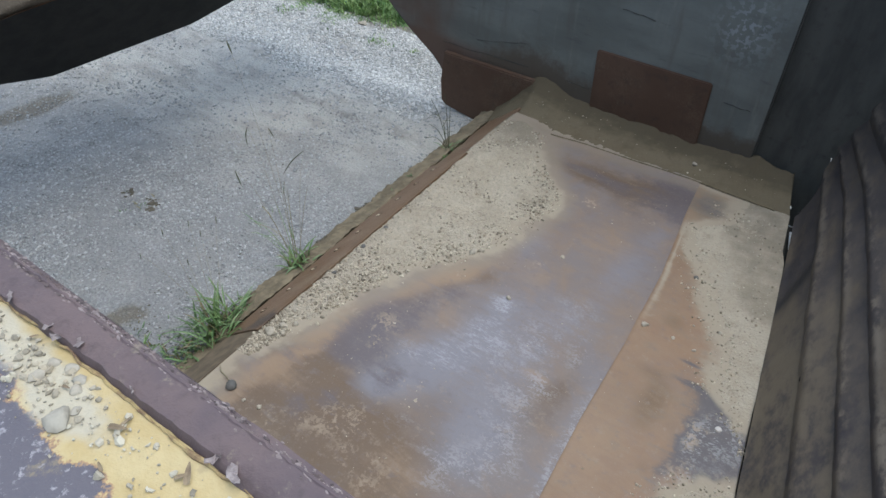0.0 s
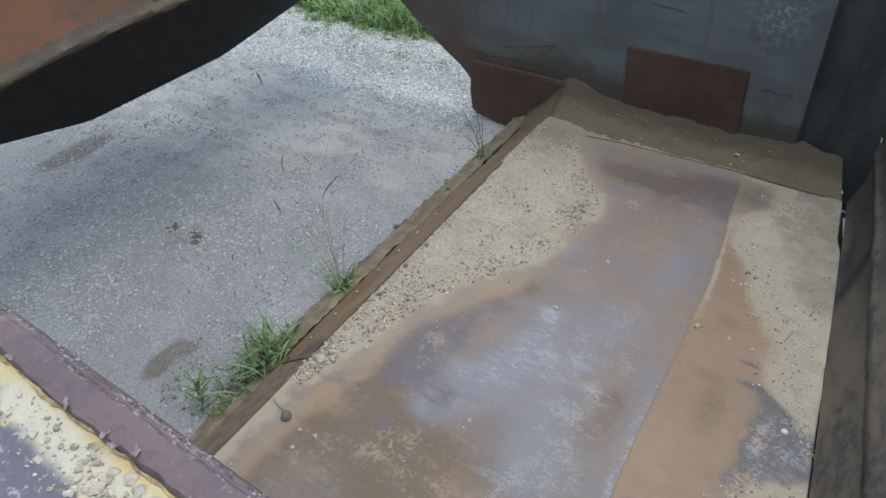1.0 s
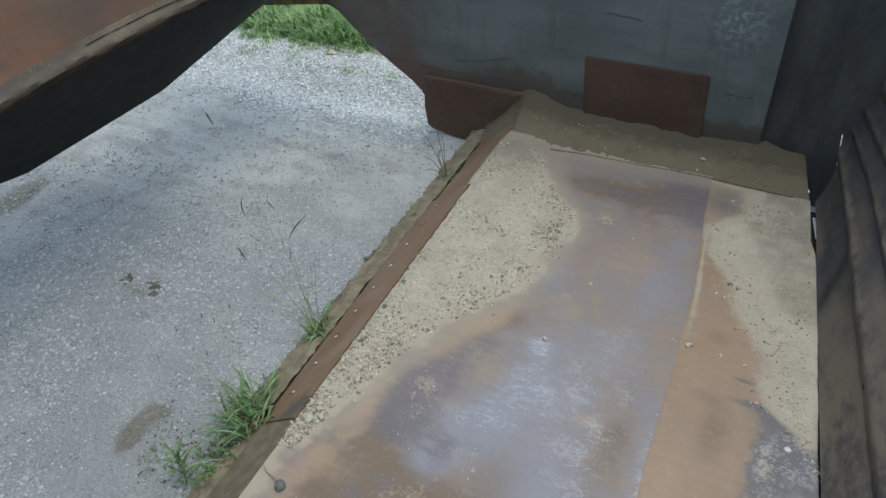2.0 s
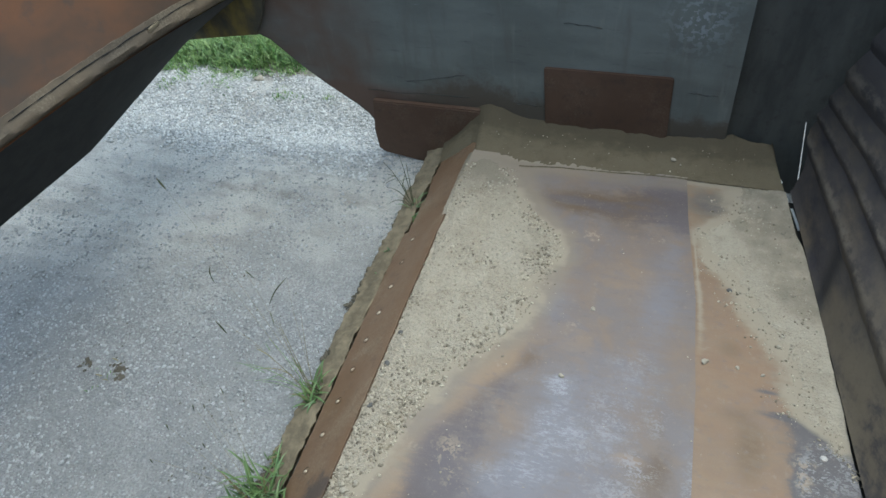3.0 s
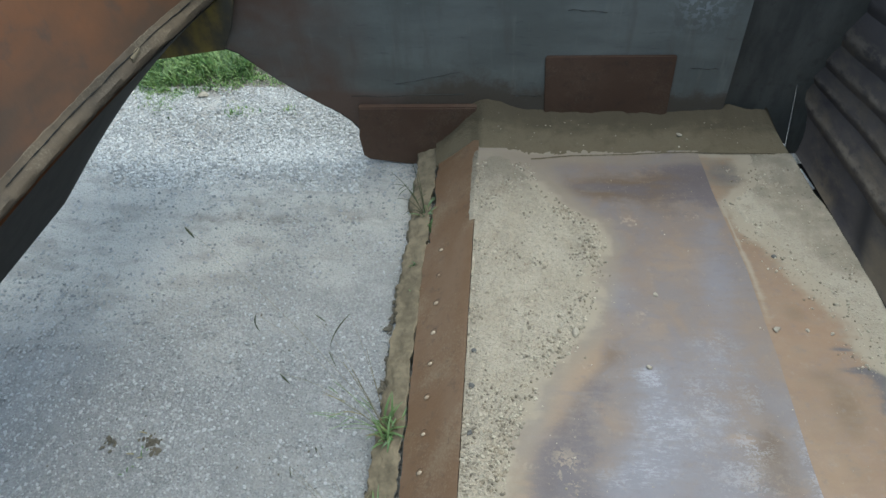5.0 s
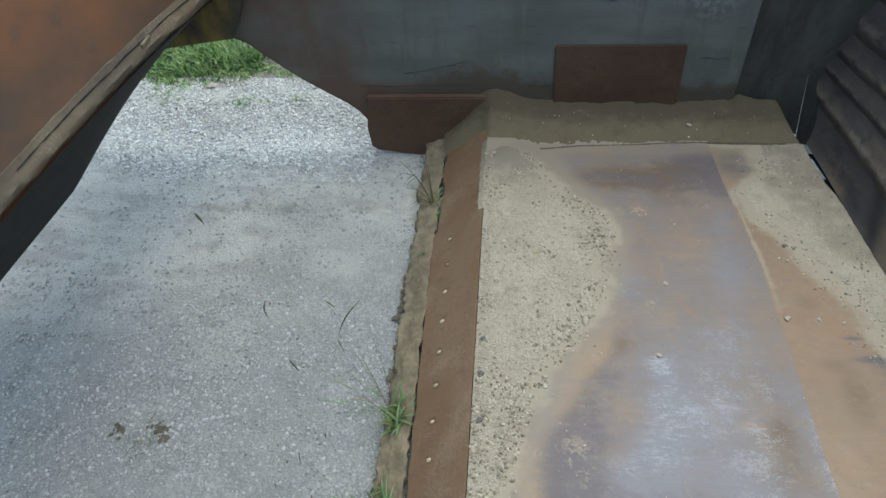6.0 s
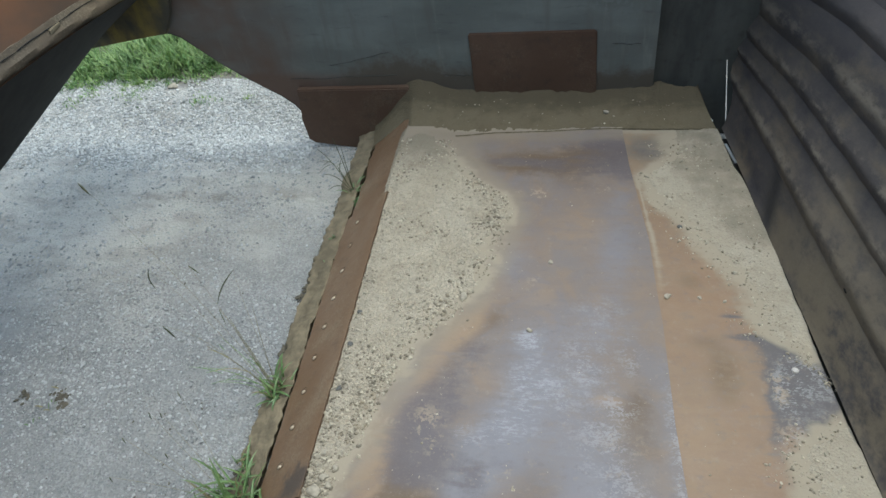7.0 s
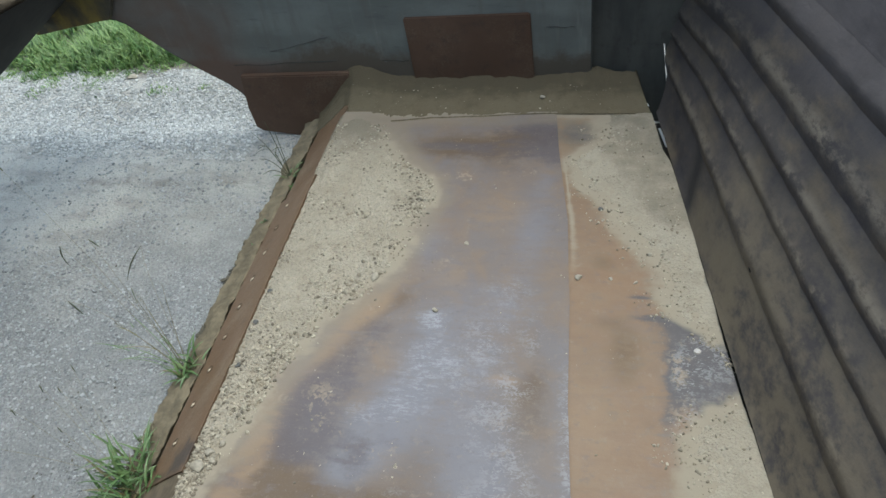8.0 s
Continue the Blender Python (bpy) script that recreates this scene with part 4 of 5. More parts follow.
# ---- ejector: ribbed pushing plate ----
def build_ejector():
    ejector = thing("ejector", 1.75, 1.8, 0.0, "dark ribbed steel ejector wall with dusty rust", "ejector")
    crests = [0.0, 0.132, 0.245, 0.328, 0.426, 0.575, 0.86, 1.25]
    ys = np.concatenate([np.arange(0.42, 3.16, 0.02), [3.165]])
    rng = random.Random(6)
    for k, (z0, z1) in enumerate(zip(crests, crests[1:])):
        proud = 0.0 if k == 0 else rng.uniform(0.014, 0.019)
        prof = [(f / 6, 0.0) for f in range(7)] if k == 0 else [(0.0, 0.0), (0.09, 0.35), (0.2, 0.85), (0.28, 1.0), (0.36, 0.96), (0.58, 0.66), (0.8, 0.28), (1.0, 0.0)]
        if z1 - z0 > 0.2:
            prof = [(f * 0.12 / (z1 - z0), out) for f, out in prof[:-1]] + [(0.33, 0.0), (0.5, 0.0), (0.75, 0.0), (1.0, 0.0)]
        phase = rng.uniform(0, 9)

        def place(u, y, prof=prof, z0=z0, z1=z1, proud=proud, phase=phase):
            f, out = prof[u]
            z = z0 + f * (z1 - z0)
            wave = 0.008 * fn(2, y, z, 1.6) + 0.004 * fn(2, y, z, 9) + 0.002 * fn(2, y, z, 25)
            n = proud * out * (1 + 0.35 * fn(phase, y, 0, 2.2)) + wave * (0.3 if z < 0.01 else 1)
            y = min(y, 2.985 + 0.18 * min(1.0, max(0.0, z) / 0.19) ** 1.6)
            lean = ejector_slope(y) - 0.12 * smooth01(2.75, 3.17, y) * smooth01(0.08, 0.32, z)
            return (ejector_x(y) + lean * z - 0.88 * n, y, max(0.010, z + 0.45 * n))

        me = sheet(list(range(len(prof))), ys, place, {
            # Painted highlight along each crest, weaker on the upper ribs
            "crest_light": lambda u, y, prof=prof, z0=z0: max(0.0, (prof[u][1] - 0.66) * 2.9) * (0.75 + 0.8 * fn(0, y, phase, 3)) * (1 - 0.55 * smooth01(0.45, 0.6, z0)),
            "dusty": lambda u, y, z0=z0: max(0.0, 0.9 * smooth01(0.4, 0.0, z0) * smooth01(2.7, 2.0, y)),
            "plate": lambda u, y, prof=prof, z0=z0, z1=z1: smooth01(0.50, 0.66, z0 + prof[u][0] * (z1 - z0)),
            # Painted shade: a diagonal edge and the far end; darker tone higher up
            "face_shade": lambda u, y, prof=prof, z0=z0, z1=z1: min(1.0, 0.95 * math.exp(-((y - 2.40 - 1.2 * (z0 + prof[u][0] * (z1 - z0))) / 0.05) ** 2) * (k == 0) + 0.45 * smooth01(2.5, 3.15, y) * smooth01(0.05, 0.3, z0) + 0.35 * smooth01(0.40, 0.6, z0))})
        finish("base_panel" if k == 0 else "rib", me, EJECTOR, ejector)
    back = []
    for y in (0.42, 2.98):
        x = ejector_x(y)
        back.append([(x + 0.02, y, 0.0), (x + 0.20, y, 0.0), (x + ejector_slope(y) * 1.25 + 0.12, y, 1.25), (x + ejector_slope(y) * 1.25, y, 1.25)])
    bm = bmesh.new()
    a, b = [[bm.verts.new(p) for p in row] for row in back]
    bm.faces.new(a)
    bm.faces.new(b[::-1])
    for i in range(1, 4):
        bm.faces.new((a[i], a[(i + 1) % 4], b[(i + 1) % 4], b[i]))
    part("back_frame", bm, BLACK, ejector)
    # torn hole in the ribs
    bm = bmesh.new()
    y = 2.0
    bmesh.ops.create_uvsphere(bm, u_segments=10, v_segments=6, radius=1, matrix=Matrix.Translation((ejector_x(y) + ejector_slope(y) * 0.145 - 0.004, y, 0.145)) @ Matrix.Diagonal((0.005, 0.018, 0.008, 1)))
    part("gouge", bm, BLACK, ejector)
    part("bright_scratch", tube([(ejector_x(yy) + ejector_slope(yy) * zz - 0.014, yy, zz) for yy, zz in ((1.76, 0.168), (1.72, 0.165), (1.67, 0.16))], [0.001, 0.003, 0.001], 5), BARE, ejector)


build_ejector()


# ---- apron: raised front gate ----
def build_apron():
    apron = thing("apron", -1.3, 1.9, 0.42, "raised scraper apron with orange-brown rust and a shade-black underside", "apron")

    def lip_x(y):
        return -1.16 + 0.165 * (y - 2.0)

    def lip_z(y):
        return 0.752 - 0.06 * (y - 2.15) ** 2

    def low_z(y):
        return float(np.interp(y, (0.42, 1.23, 1.61, 2.33, 3.2), (0.45, 0.306, 0.228, 0.268, 0.40)))

    def low_x(y):
        return float(np.interp(y, (0.42, 1.23, 1.61, 2.33, 3.2), (-1.75, -1.67, -1.62, -1.475, -1.40)))

    ys = np.concatenate([np.arange(0.42, 3.2, 0.05), [3.2]])

    def face(u, y):
        return (lip_x(y) - 0.035 - 0.19 * u + 0.03 * u * u + 0.004 * fn(u, y, 0, 4), y, lip_z(y) + 0.02 + 0.48 * u)

    finish("face_plate", sheet(np.linspace(0, 1, 16), ys, face), APRON, apron, "orange-brown rusted apron plate")
    rng = random.Random(3)
    prof = ((-0.056, 0.050), (-0.043, 0.047), (-0.034, 0.030), (-0.025, 0.015), (-0.014, 0.004), (-0.012, -0.010), (-0.02, -0.028), (-0.035, -0.036))
    finish("lip_bar", sheet(list(range(len(prof))), np.arange(0.42, 3.205, 0.02),
                            lambda u, y: (lip_x(y) + prof[u][0] + 0.004 * fn(u * 0.2, y, 0, 9), y, lip_z(y) + prof[u][1] + 0.003 * fn(u * 0.2, y, 4, 14))), APRON_LIP, apron, "scuffed tan lip bar")

    crack = [(lip_x(y) - 0.030 + 0.003 * fn(0, y, 2, 9), y, lip_z(y) + 0.030 + 0.004 * fn(0, y, 6, 6)) for y in np.arange(1.9, 3.15, 0.02)]
    part("lip_crack", tube(crack, [0.0022 * (0.4 + rng.random()) for p in crack], 5), BLACK, apron, "dark crack along the lip bar")
    y = 2.60
    bm = box(lip_x(y) - 0.036, y - 0.035, lip_z(y) + 0.010, lip_x(y) - 0.020, y + 0.035, lip_z(y) + 0.030, 0.006)
    for v in bm.verts:
        v.co += Vector((0.006 * fn(v.co.y, v.co.z, 3, 30), 0.012 * fn(v.co.x, v.co.z, 5, 40), 0.004 * fn(v.co.x, v.co.y, 9, 40)))
    part("lip_chip", bm, DIRT, apron, "tan chipped patch on the lip bar")

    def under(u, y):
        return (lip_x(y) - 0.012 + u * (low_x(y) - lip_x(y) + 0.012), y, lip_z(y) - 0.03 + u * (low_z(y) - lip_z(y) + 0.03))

    # The shade under the apron is put into this plate's colour
    finish("underside", sheet(np.linspace(0, 1, 8), ys, under), BLACK, apron, "underside plate with its shade painted black")
    finish("front_plate", sheet(np.linspace(0, 1, 6), ys, lambda u, y: (low_x(y) - 0.25 * u, y, low_z(y) + u * (1.24 - low_z(y)))), APRON, apron)
    part("side_arm", prism(((-0.90, 0.74), (-0.99, 0.50), (-1.05, 0.395), (-1.12, 0.388), (-1.5, 0.325), (-1.75, 0.6), (-1.5, 1.6), (-1.2, 1.6), (-0.95, 1.0)), FAR_Y - 0.045, FAR_Y - 0.018, 0.004), OLD_YELLOW, apron, "dirty yellow painted arm plate")


build_apron()


def blade_strip(bm, foot, way, length, width, droop, rng, segs=5, lift=1.0):
    way = Vector(way).normalized()
    side = way.cross(Vector((0, 0, 1))).normalized()
    rows = []
    for k in range(segs + 1):
        t = k / segs
        p = Vector(foot) + way * length * (0.25 * t + 0.55 * t * t * droop) + Vector((0, 0, length * lift * (t - 0.55 * droop * t * t)))
        w = width * (0.65 + 0.5 * t) * (1 - t ** 3) + 0.0004
        rows.append((bm.verts.new(p - side * w), bm.verts.new(p + Vector((0, 0, -w * 0.5))), bm.verts.new(p + side * w)))
    for a, b in zip(rows, rows[1:]):
        bm.faces.new((a[0], a[1], b[1], b[0]))
        bm.faces.new((a[1], a[2], b[2], b[1]))


# ---- sand, dust and dirt ----
def build_sand():
    def left(x, y):
        d = sand_left(y) - x + 0.045 * fn(x, y, 1, 6) + 0.02 * fn(x, y, 4, 22)
        h = 0.016 * smooth01(0.0, 0.16, d) * smooth01(-0.01, 0.05, x - edge_x(y)) + 0.006 * fn(x, y, 9, 13) * smooth01(0.0, 0.05, d) + 0.0045 * fn(x, y, 2, 50) + 0.002 * fn(x, y, 6, 90)
        far = 0.5 * smooth01(2.55, 2.8, y)
        near = smooth01(1.0, 1.2, y) * smooth01(3.02, 2.86, y + 0.05 * fn(x, y, 2, 7))
        return -0.004 - 0.008 * smooth01(2.97, 3.03, y) + (smooth01(-0.02, 0.03, d) * 0.0045 + h * (1 - far)) * near

    def sand_x(u, y):
        start = edge_x(y) - 0.004 - (0.026 + 0.008 * fn(0, y, 5, 20)) * smooth01(2.545, 2.56, y)
        return start + u * (0.64 + edge_x(y) - 0.004 - start)

    # Sand toned darker with y: the far side's shade in its colour
    me = sheet(np.linspace(0, 1, 108), np.arange(0.9, 3.03, 0.006), lambda u, y: (sand_x(u, y), y, left(sand_x(u, y), y) + min(0.0, blade_z(sand_x(u, y), y)) + 0.009 * smooth01(0.0, -0.01, sand_x(u, y) - edge_x(y))), {"painted_shade": lambda u, y: 0.45 * smooth01(2.45, 2.75, y) + 0.5 * smooth01(2.72, 2.95, y)})
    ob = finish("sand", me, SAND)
    tagged(ob, "pale tan sand lying along the cutting edge", "sand", kind="stuff")

    def right(x, y):
        d = x - sand_right(y) + 0.045 * fn(x, y, 1, 6) + 0.02 * fn(x, y, 4, 22)
        return -0.011 + smooth01(-0.02, 0.03, d) * 0.007 + 0.012 * smooth01(0.03, 0.2, d) + 0.003 * fn(x, y, 9, 13) * smooth01(0, 0.05, d) + 0.002 * fn(x, y, 2, 55)

    def across(u, y):
        return 1.10 + u * (ejector_x(y) - 0.001 - 0.016 * smooth01(2.65, 2.75, y) - 1.10)

    # Diagonal shade edge of the far corner, painted into the drifted sand
    def painted_shade(x, y):
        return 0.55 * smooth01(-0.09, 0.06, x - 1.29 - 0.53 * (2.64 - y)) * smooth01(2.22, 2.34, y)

    me = sheet(np.linspace(0, 1, 75), np.arange(0.6, 2.99, 0.009), lambda u, y: (across(u, y), y, right(across(u, y), y)), {"painted_shade": lambda u, y: painted_shade(across(u, y), y)})
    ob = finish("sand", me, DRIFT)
    tagged(ob, "pale tan sand drifted against the ejector", "sand", kind="stuff")

    def bank(x, y):
        start = lip_y(x) + 0.06 * smooth01(0.34, 0.12, x) + 0.09 * smooth01(0.11, 0.04, x)
        t = min(1.0, max(0.0, (y - start) / (FAR_Y - start)))
        d = 0.012 + blade_z(x, y)
        base = 0.5 * (d - math.sqrt(d * d + 0.0012)) + 0.02 * smooth01(0.1, -0.05, x) * t
        heap = 0.060 * math.exp(-((x - 0.12) / 0.14) ** 2) * smooth01(0.1, 1.0, t)
        rise = (0.05 + 0.02 * fn(x, 0, 0, 5) + 0.009 * fn(x, 1, 0, 11) + 0.02 * math.exp(-((x - 1.22) / 0.06) ** 2)) * t ** 1.7
        return base + rise + heap + 0.004 * fn(x, y, 0, 9) * t + 0.0015 * fn(x, y, 3, 45) - 0.012 * smooth01(0.03, 0.0, t)

    def bank_y(x, t):
        start = lip_y(x) - 0.004 + 0.06 * smooth01(0.34, 0.12, x) + 0.09 * smooth01(0.11, 0.04, x) + 0.012 * fn(x, 0, 2, 9)
        return start + t * (FAR_Y + 0.02 - start)

    # Bank dust darkens towards the bowl side, its shade painted in
    me = sheet(np.arange(-0.13, 1.475, 0.01), np.linspace(0, 1, 34), lambda x, t: (min(x, 1.447 - 0.27 * (bank_y(x, t) - 2.98)), bank_y(x, t), bank(x, bank_y(x, t))), {"painted_shade": lambda x, t: 0.9 * smooth01(0.15, 0.9, t + 0.15 * fn(x, t, 0, 6))})
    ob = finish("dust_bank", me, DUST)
    tagged(ob, "fine olive-brown dust banked against the bowl side", "dust", kind="stuff")
    # ridge of caked dirt before the cutting edge
    def berm(u, y):
        rough = fn(u, y, 0, 5)
        edge = -0.1015 - 0.017 * (y - 1.9) + 0.010 * fn(0, y, 3, 9) + 0.006 * fn(0, y, 9, 38) + 0.042 * smooth01(1.26, 1.16, y)
        top = -0.166 + 0.006 * fn(0, y, 7, 6)
        if u < 0:
            return (edge + 0.03 * u, y, top - 0.10 * min(1.0, -u))
        x = edge - (0.106 + 0.014 * rough) * u
        return (x, y, top - 0.004 * smooth01(0.04, 0.0, u) - 0.036 * u ** 1.2 + 0.006 * fn(x, y, 0, 14) * smooth01(0.0, 0.2, u) + 0.003 * fn(x, y, 3, 40) - 0.06 * smooth01(0.9, 1.04, u + 0.12 * fn(0, y, 5, 13) + 0.05 * fn(0, y, 8, 40)))

    ob = finish("dirt_ridge", sheet([-1.0, -0.5, *np.linspace(0, 1, 40)], np.arange(0.42, 3.19, 0.006), berm), DIRT)
    tagged(ob, "caked brown dirt along the cutting edge", "dirt", kind="stuff")
    rng = random.Random(12)
    spots = []
    for y, x in ((2.41, -0.196), (2.39, -0.20), (2.27, -0.205), (2.24, -0.208), (2.20, -0.215), (2.15, -0.222), (2.02, -0.204), (1.99, -0.208), (1.90, -0.204), (1.87, -0.208), (1.62, -0.19), (1.42, -0.19), (1.36, -0.19), (1.3, -0.19), (2.6, -0.19)):
        for k in range(12):
            r = 0.004 + 0.008 * rng.random() ** 1.8
            spots.append((x + rng.gauss(0, 0.007), y + rng.gauss(0, 0.022), GROUND_Z + 0.008 + r * 0.1, r))
    for k in range(110):
        r = rng.uniform(0.002, 0.006)
        spots.append((rng.gauss(-0.30, 0.10), rng.gauss(1.02, 0.11), GROUND_Z + r * 0.5, r))
    for k in range(60):
        r = rng.uniform(0.004, 0.011)
        spots.append((rng.gauss(-0.16, 0.025), rng.gauss(1.30, 0.07), -0.20 + r * 0.5, r))
    for k in range(420):
        x, y = rng.uniform(-2.4, -0.25), rng.uniform(0.7, 3.0)
        if fn(x, y, 6, 2.2) > 0.02 and rng.random() > 0.8 * ground_clear(x, y):
            r = rng.uniform(0.002, 0.0048)
            spots.append((x, y, ground_z(x, y) + r * 0.1, r))
    for x, y in ((-1.03, 1.585), (-1.01, 1.57), (-1.04, 1.60), (-1.20, 1.575)):
        for k in range(12):
            r = rng.uniform(0.004, 0.010)
            spots.append((x + rng.gauss(0, 0.018), y + rng.gauss(0, 0.012), GROUND_Z + r * 0.2, r))
    ob = many_stones("soil_crumbs", spots, CLOD, rng, None, (1.0, 1.25, 0.6))
    tagged(ob, "dark crumbled soil on the yard beside the cutting edge", "soil", kind="stuff")
    # pebbles in the sand
    spots = []
    while len(spots) < 4200:
        y = rng.uniform(1.12, 2.9)
        x = rng.uniform(edge_x(y) - 0.006, sand_left(y) + 0.03)
        cluster = fn(x, y, 5, 7) + 0.6 * math.exp(-((x - sand_left(y)) / 0.06) ** 2) + 0.5 * math.exp(-((x - edge_x(y) - 0.01) / 0.025) ** 2)
        if rng.random() > 0.10 + 1.25 * cluster:
            continue
        r = 0.0015 + 0.0062 * rng.random() ** 3.6
        spots.append((x, y, max(0.0, left(x, y)) + r * 0.2, r))
    while len(spots) < 4900:
        y = rng.uniform(1.3, 2.65)
        x = sand_left(y) + rng.gauss(-0.03, 0.035)
        if fn(x, y, 3, 6) < 0.0:
            continue
        r = 0.002 + 0.006 * rng.random() ** 2.5
        spots.append((x, y, max(0.0, left(x, y)) + r * 0.25, r))
    while len(spots) < 6700:
        y = rng.uniform(0.9, 2.9)
        x = rng.uniform(sand_right(y) - 0.12, ejector_x(y) - 0.02)
        if x < seam_x(y) + 0.02 or rng.random() > 0.3 + fn(x, y, 5, 7) + 0.5 * math.exp(-((x - sand_right(y)) / 0.05) ** 2):
            continue
        r = 0.0015 + 0.0048 * rng.random() ** 4
        spots.append((x, y, max(-0.005, right(x, y)) + r * 0.2, r))
    for k in range(260):
        x, y = rng.uniform(0.15, 1.4), rng.uniform(0.7, 2.95)
        r = 0.0012 + 0.003 * rng.random() ** 4
        spots.append((x, y, (0 if x < seam_x(y) else -0.005) + r * 0.3, r))
    for k in range(90):
        x, y = rng.uniform(0.1, 1.4), rng.uniform(3.0, 3.18)
        spots.append((x, y, bank(x, y) + 0.001, 0.0012 + 0.004 * rng.random() ** 4))
    ob = many_stones("pebbles", spots, SAND_STONE, rng)
    tagged(ob, "small pale and dark pebbles strewn on the bowl floor", "pebbles", kind="stuff")
    ob = part("twig", tube([(0.232, 1.005, 0.006), (0.205, 1.015, 0.010), (0.17, 1.02, 0.006), (0.14, 1.04, 0.004)], [0.0022, 0.0018, 0.0014, 0.0008], 5), DRY)
    tagged(ob, "thin dry twig on the sandy floor", "twig")
    # single stones
    for x, y, r, m in ((0.748, 1.875, 0.011, PALE_STONE), (0.505, 2.005, 0.016, PALE_STONE), (1.262, 2.40, 0.010, GREY_STONE), (1.205, 2.06, 0.013, PALE_STONE), (0.80, 2.19, 0.010, PALE_STONE), (0.988, 3.09, 0.013, PALE_STONE),
                       (0.172, 1.236, 0.021, PALE_STONE), (0.186, 1.287, 0.015, PALE_STONE), (0.205, 1.262, 0.012, PALE_STONE), (0.213, 1.32, 0.011, PALE_STONE), (0.165, 1.36, 0.010, PALE_STONE), (0.236, 1.005, 0.0205, GREY_STONE),
                       (0.31, 0.99, 0.008, PALE_STONE), (0.37, 1.0, 0.009, PALE_STONE), (0.335, 0.93, 0.008, PALE_STONE), (0.148, 1.76, 0.012, GREY_STONE), (0.152, 1.59, 0.011, GREY_STONE), (0.145, 1.90, 0.010, GREY_STONE), (1.435, 2.18, 0.009, PALE_STONE), (1.31, 2.06, 0.008, PALE_STONE), (1.39, 2.05, 0.007, PALE_STONE)):
        z = max(left(x, y), 0.0) if x < 0.75 else (bank(x, y) if y > 3.0 else (max(right(x, y), -0.005) if x > seam_x(y) else 0.0))
        one_stone("stone", x, y, z - 0.002, r, m, "small loose grey stone on the bowl floor" if m is GREY_STONE else "small pale limestone chip on the bowl floor", "stone", "loose stones in the bowl", rng)
    for x, y, r, m in ((1.246, 0.324, 0.0095, RAIL_STONE), (1.204, 0.335, 0.0060, PALE_STONE), (1.202, 0.348, 0.005, PALE_STONE), (1.217, 0.351, 0.0055, PALE_STONE), (1.12, 0.330, 0.004, RAIL_STONE), (1.229, 0.350, 0.0055, RAIL_STONE), (1.235, 0.344, 0.005, PALE_STONE), (1.248, 0.334, 0.004, RAIL_STONE),
                       (1.06, 0.338, 0.006, RAIL_STONE), (1.02, 0.345, 0.0045, PALE_STONE), (0.93, 0.34, 0.006, PALE_STONE)):
        one_stone("stone", x, y, RAIL_Z - 0.006, r, m, "small stone chip lying on the rail", "stone", "stones on the rail", rng)
    spots = [(rng.gauss(1.20, 0.10), rng.gauss(0.338, 0.012), RAIL_Z - 0.003, 0.0006 + 0.0030 * rng.random() ** 3.5) for k in range(420)]
    ob = many_stones("grit", [s for s in spots if s[1] < 0.353], GRIT, rng)
    tagged(ob, "sandy grit spilled on the yellow rail", "grit", kind="stuff")
    for x, y, size, turn in ((1.276, 0.339, 0.016, 0.4), (1.283, 0.342, 0.011, 1.6), (1.347, 0.342, 0.016, 2.3), (1.338, 0.340, 0.011, 0.9), (1.225, 0.340, 0.008, 0.2), (1.30, 0.318, 0.008, 2.8), (1.17, 0.350, 0.007, 1.0)):
        bm = bmesh.new()
        blade_strip(bm, (x, y, RAIL_Z - 0.002), (math.cos(turn), math.sin(turn), 0), size * 1.1, size * 0.13, 1.0, rng, 5, 0.2)
        tagged(part("dry_leaf", bm, DEAD_LEAF, None, "", False), "curled dry brown leaf scrap on the rail", "dry leaf", "leaf scraps on the rail")
    # Added white strips imitate daylight showing through the gap below the ejector
    for x0, y0, x1, y1, w, z in ((1.4765, 2.916, 1.505, 2.795, 0.005, -0.021), (1.424, 3.064, 1.432, 3.044, 0.004, 0.0)):
        bm = box(-w, 0, z - 0.002, w, math.hypot(x1 - x0, y1 - y0), z + 0.002, 0.001)
        bmesh.ops.transform(bm, matrix=Matrix.Translation((x1, y1, 0)) @ Matrix.Rotation(math.atan2(x1 - x0, y0 - y1), 4, "Z"), verts=bm.verts)
        ob = part("daylight_strip", bm, WHITE)
        tagged(ob, "white strip standing for daylight through the gap at the ejector's foot", "paint chip", "paint chips")


build_sand()


# ---- plants ----
def arched_blade(bm, foot, way, length, width, rise, droop, rng, segs=6):
    """A grass blade that rises, arches over and narrows to a tip, with a folded midrib."""
    way = Vector((way[0], way[1], 0)).normalized()
    side = way.cross(Vector((0, 0, 1)))
    p, angle, rows = Vector(foot), rise, []
    for k in range(segs + 1):
        t = k / segs
        w = width * (0.55 + 0.9 * t) * (1 - t ** 2.2) + 0.0003
        rows.append((bm.verts.new(p - side * w), bm.verts.new(p + Vector((0, 0, -w * 0.55))), bm.verts.new(p + side * w)))
        p = p + (way * math.cos(angle) + Vector((0, 0, math.sin(angle)))) * (length / segs)
        angle -= droop / segs * (0.5 + t)
    for a, b in zip(rows, rows[1:]):
        bm.faces.new((a[0], a[1], b[1], b[0]))
        bm.faces.new((a[1], a[2], b[2], b[1]))


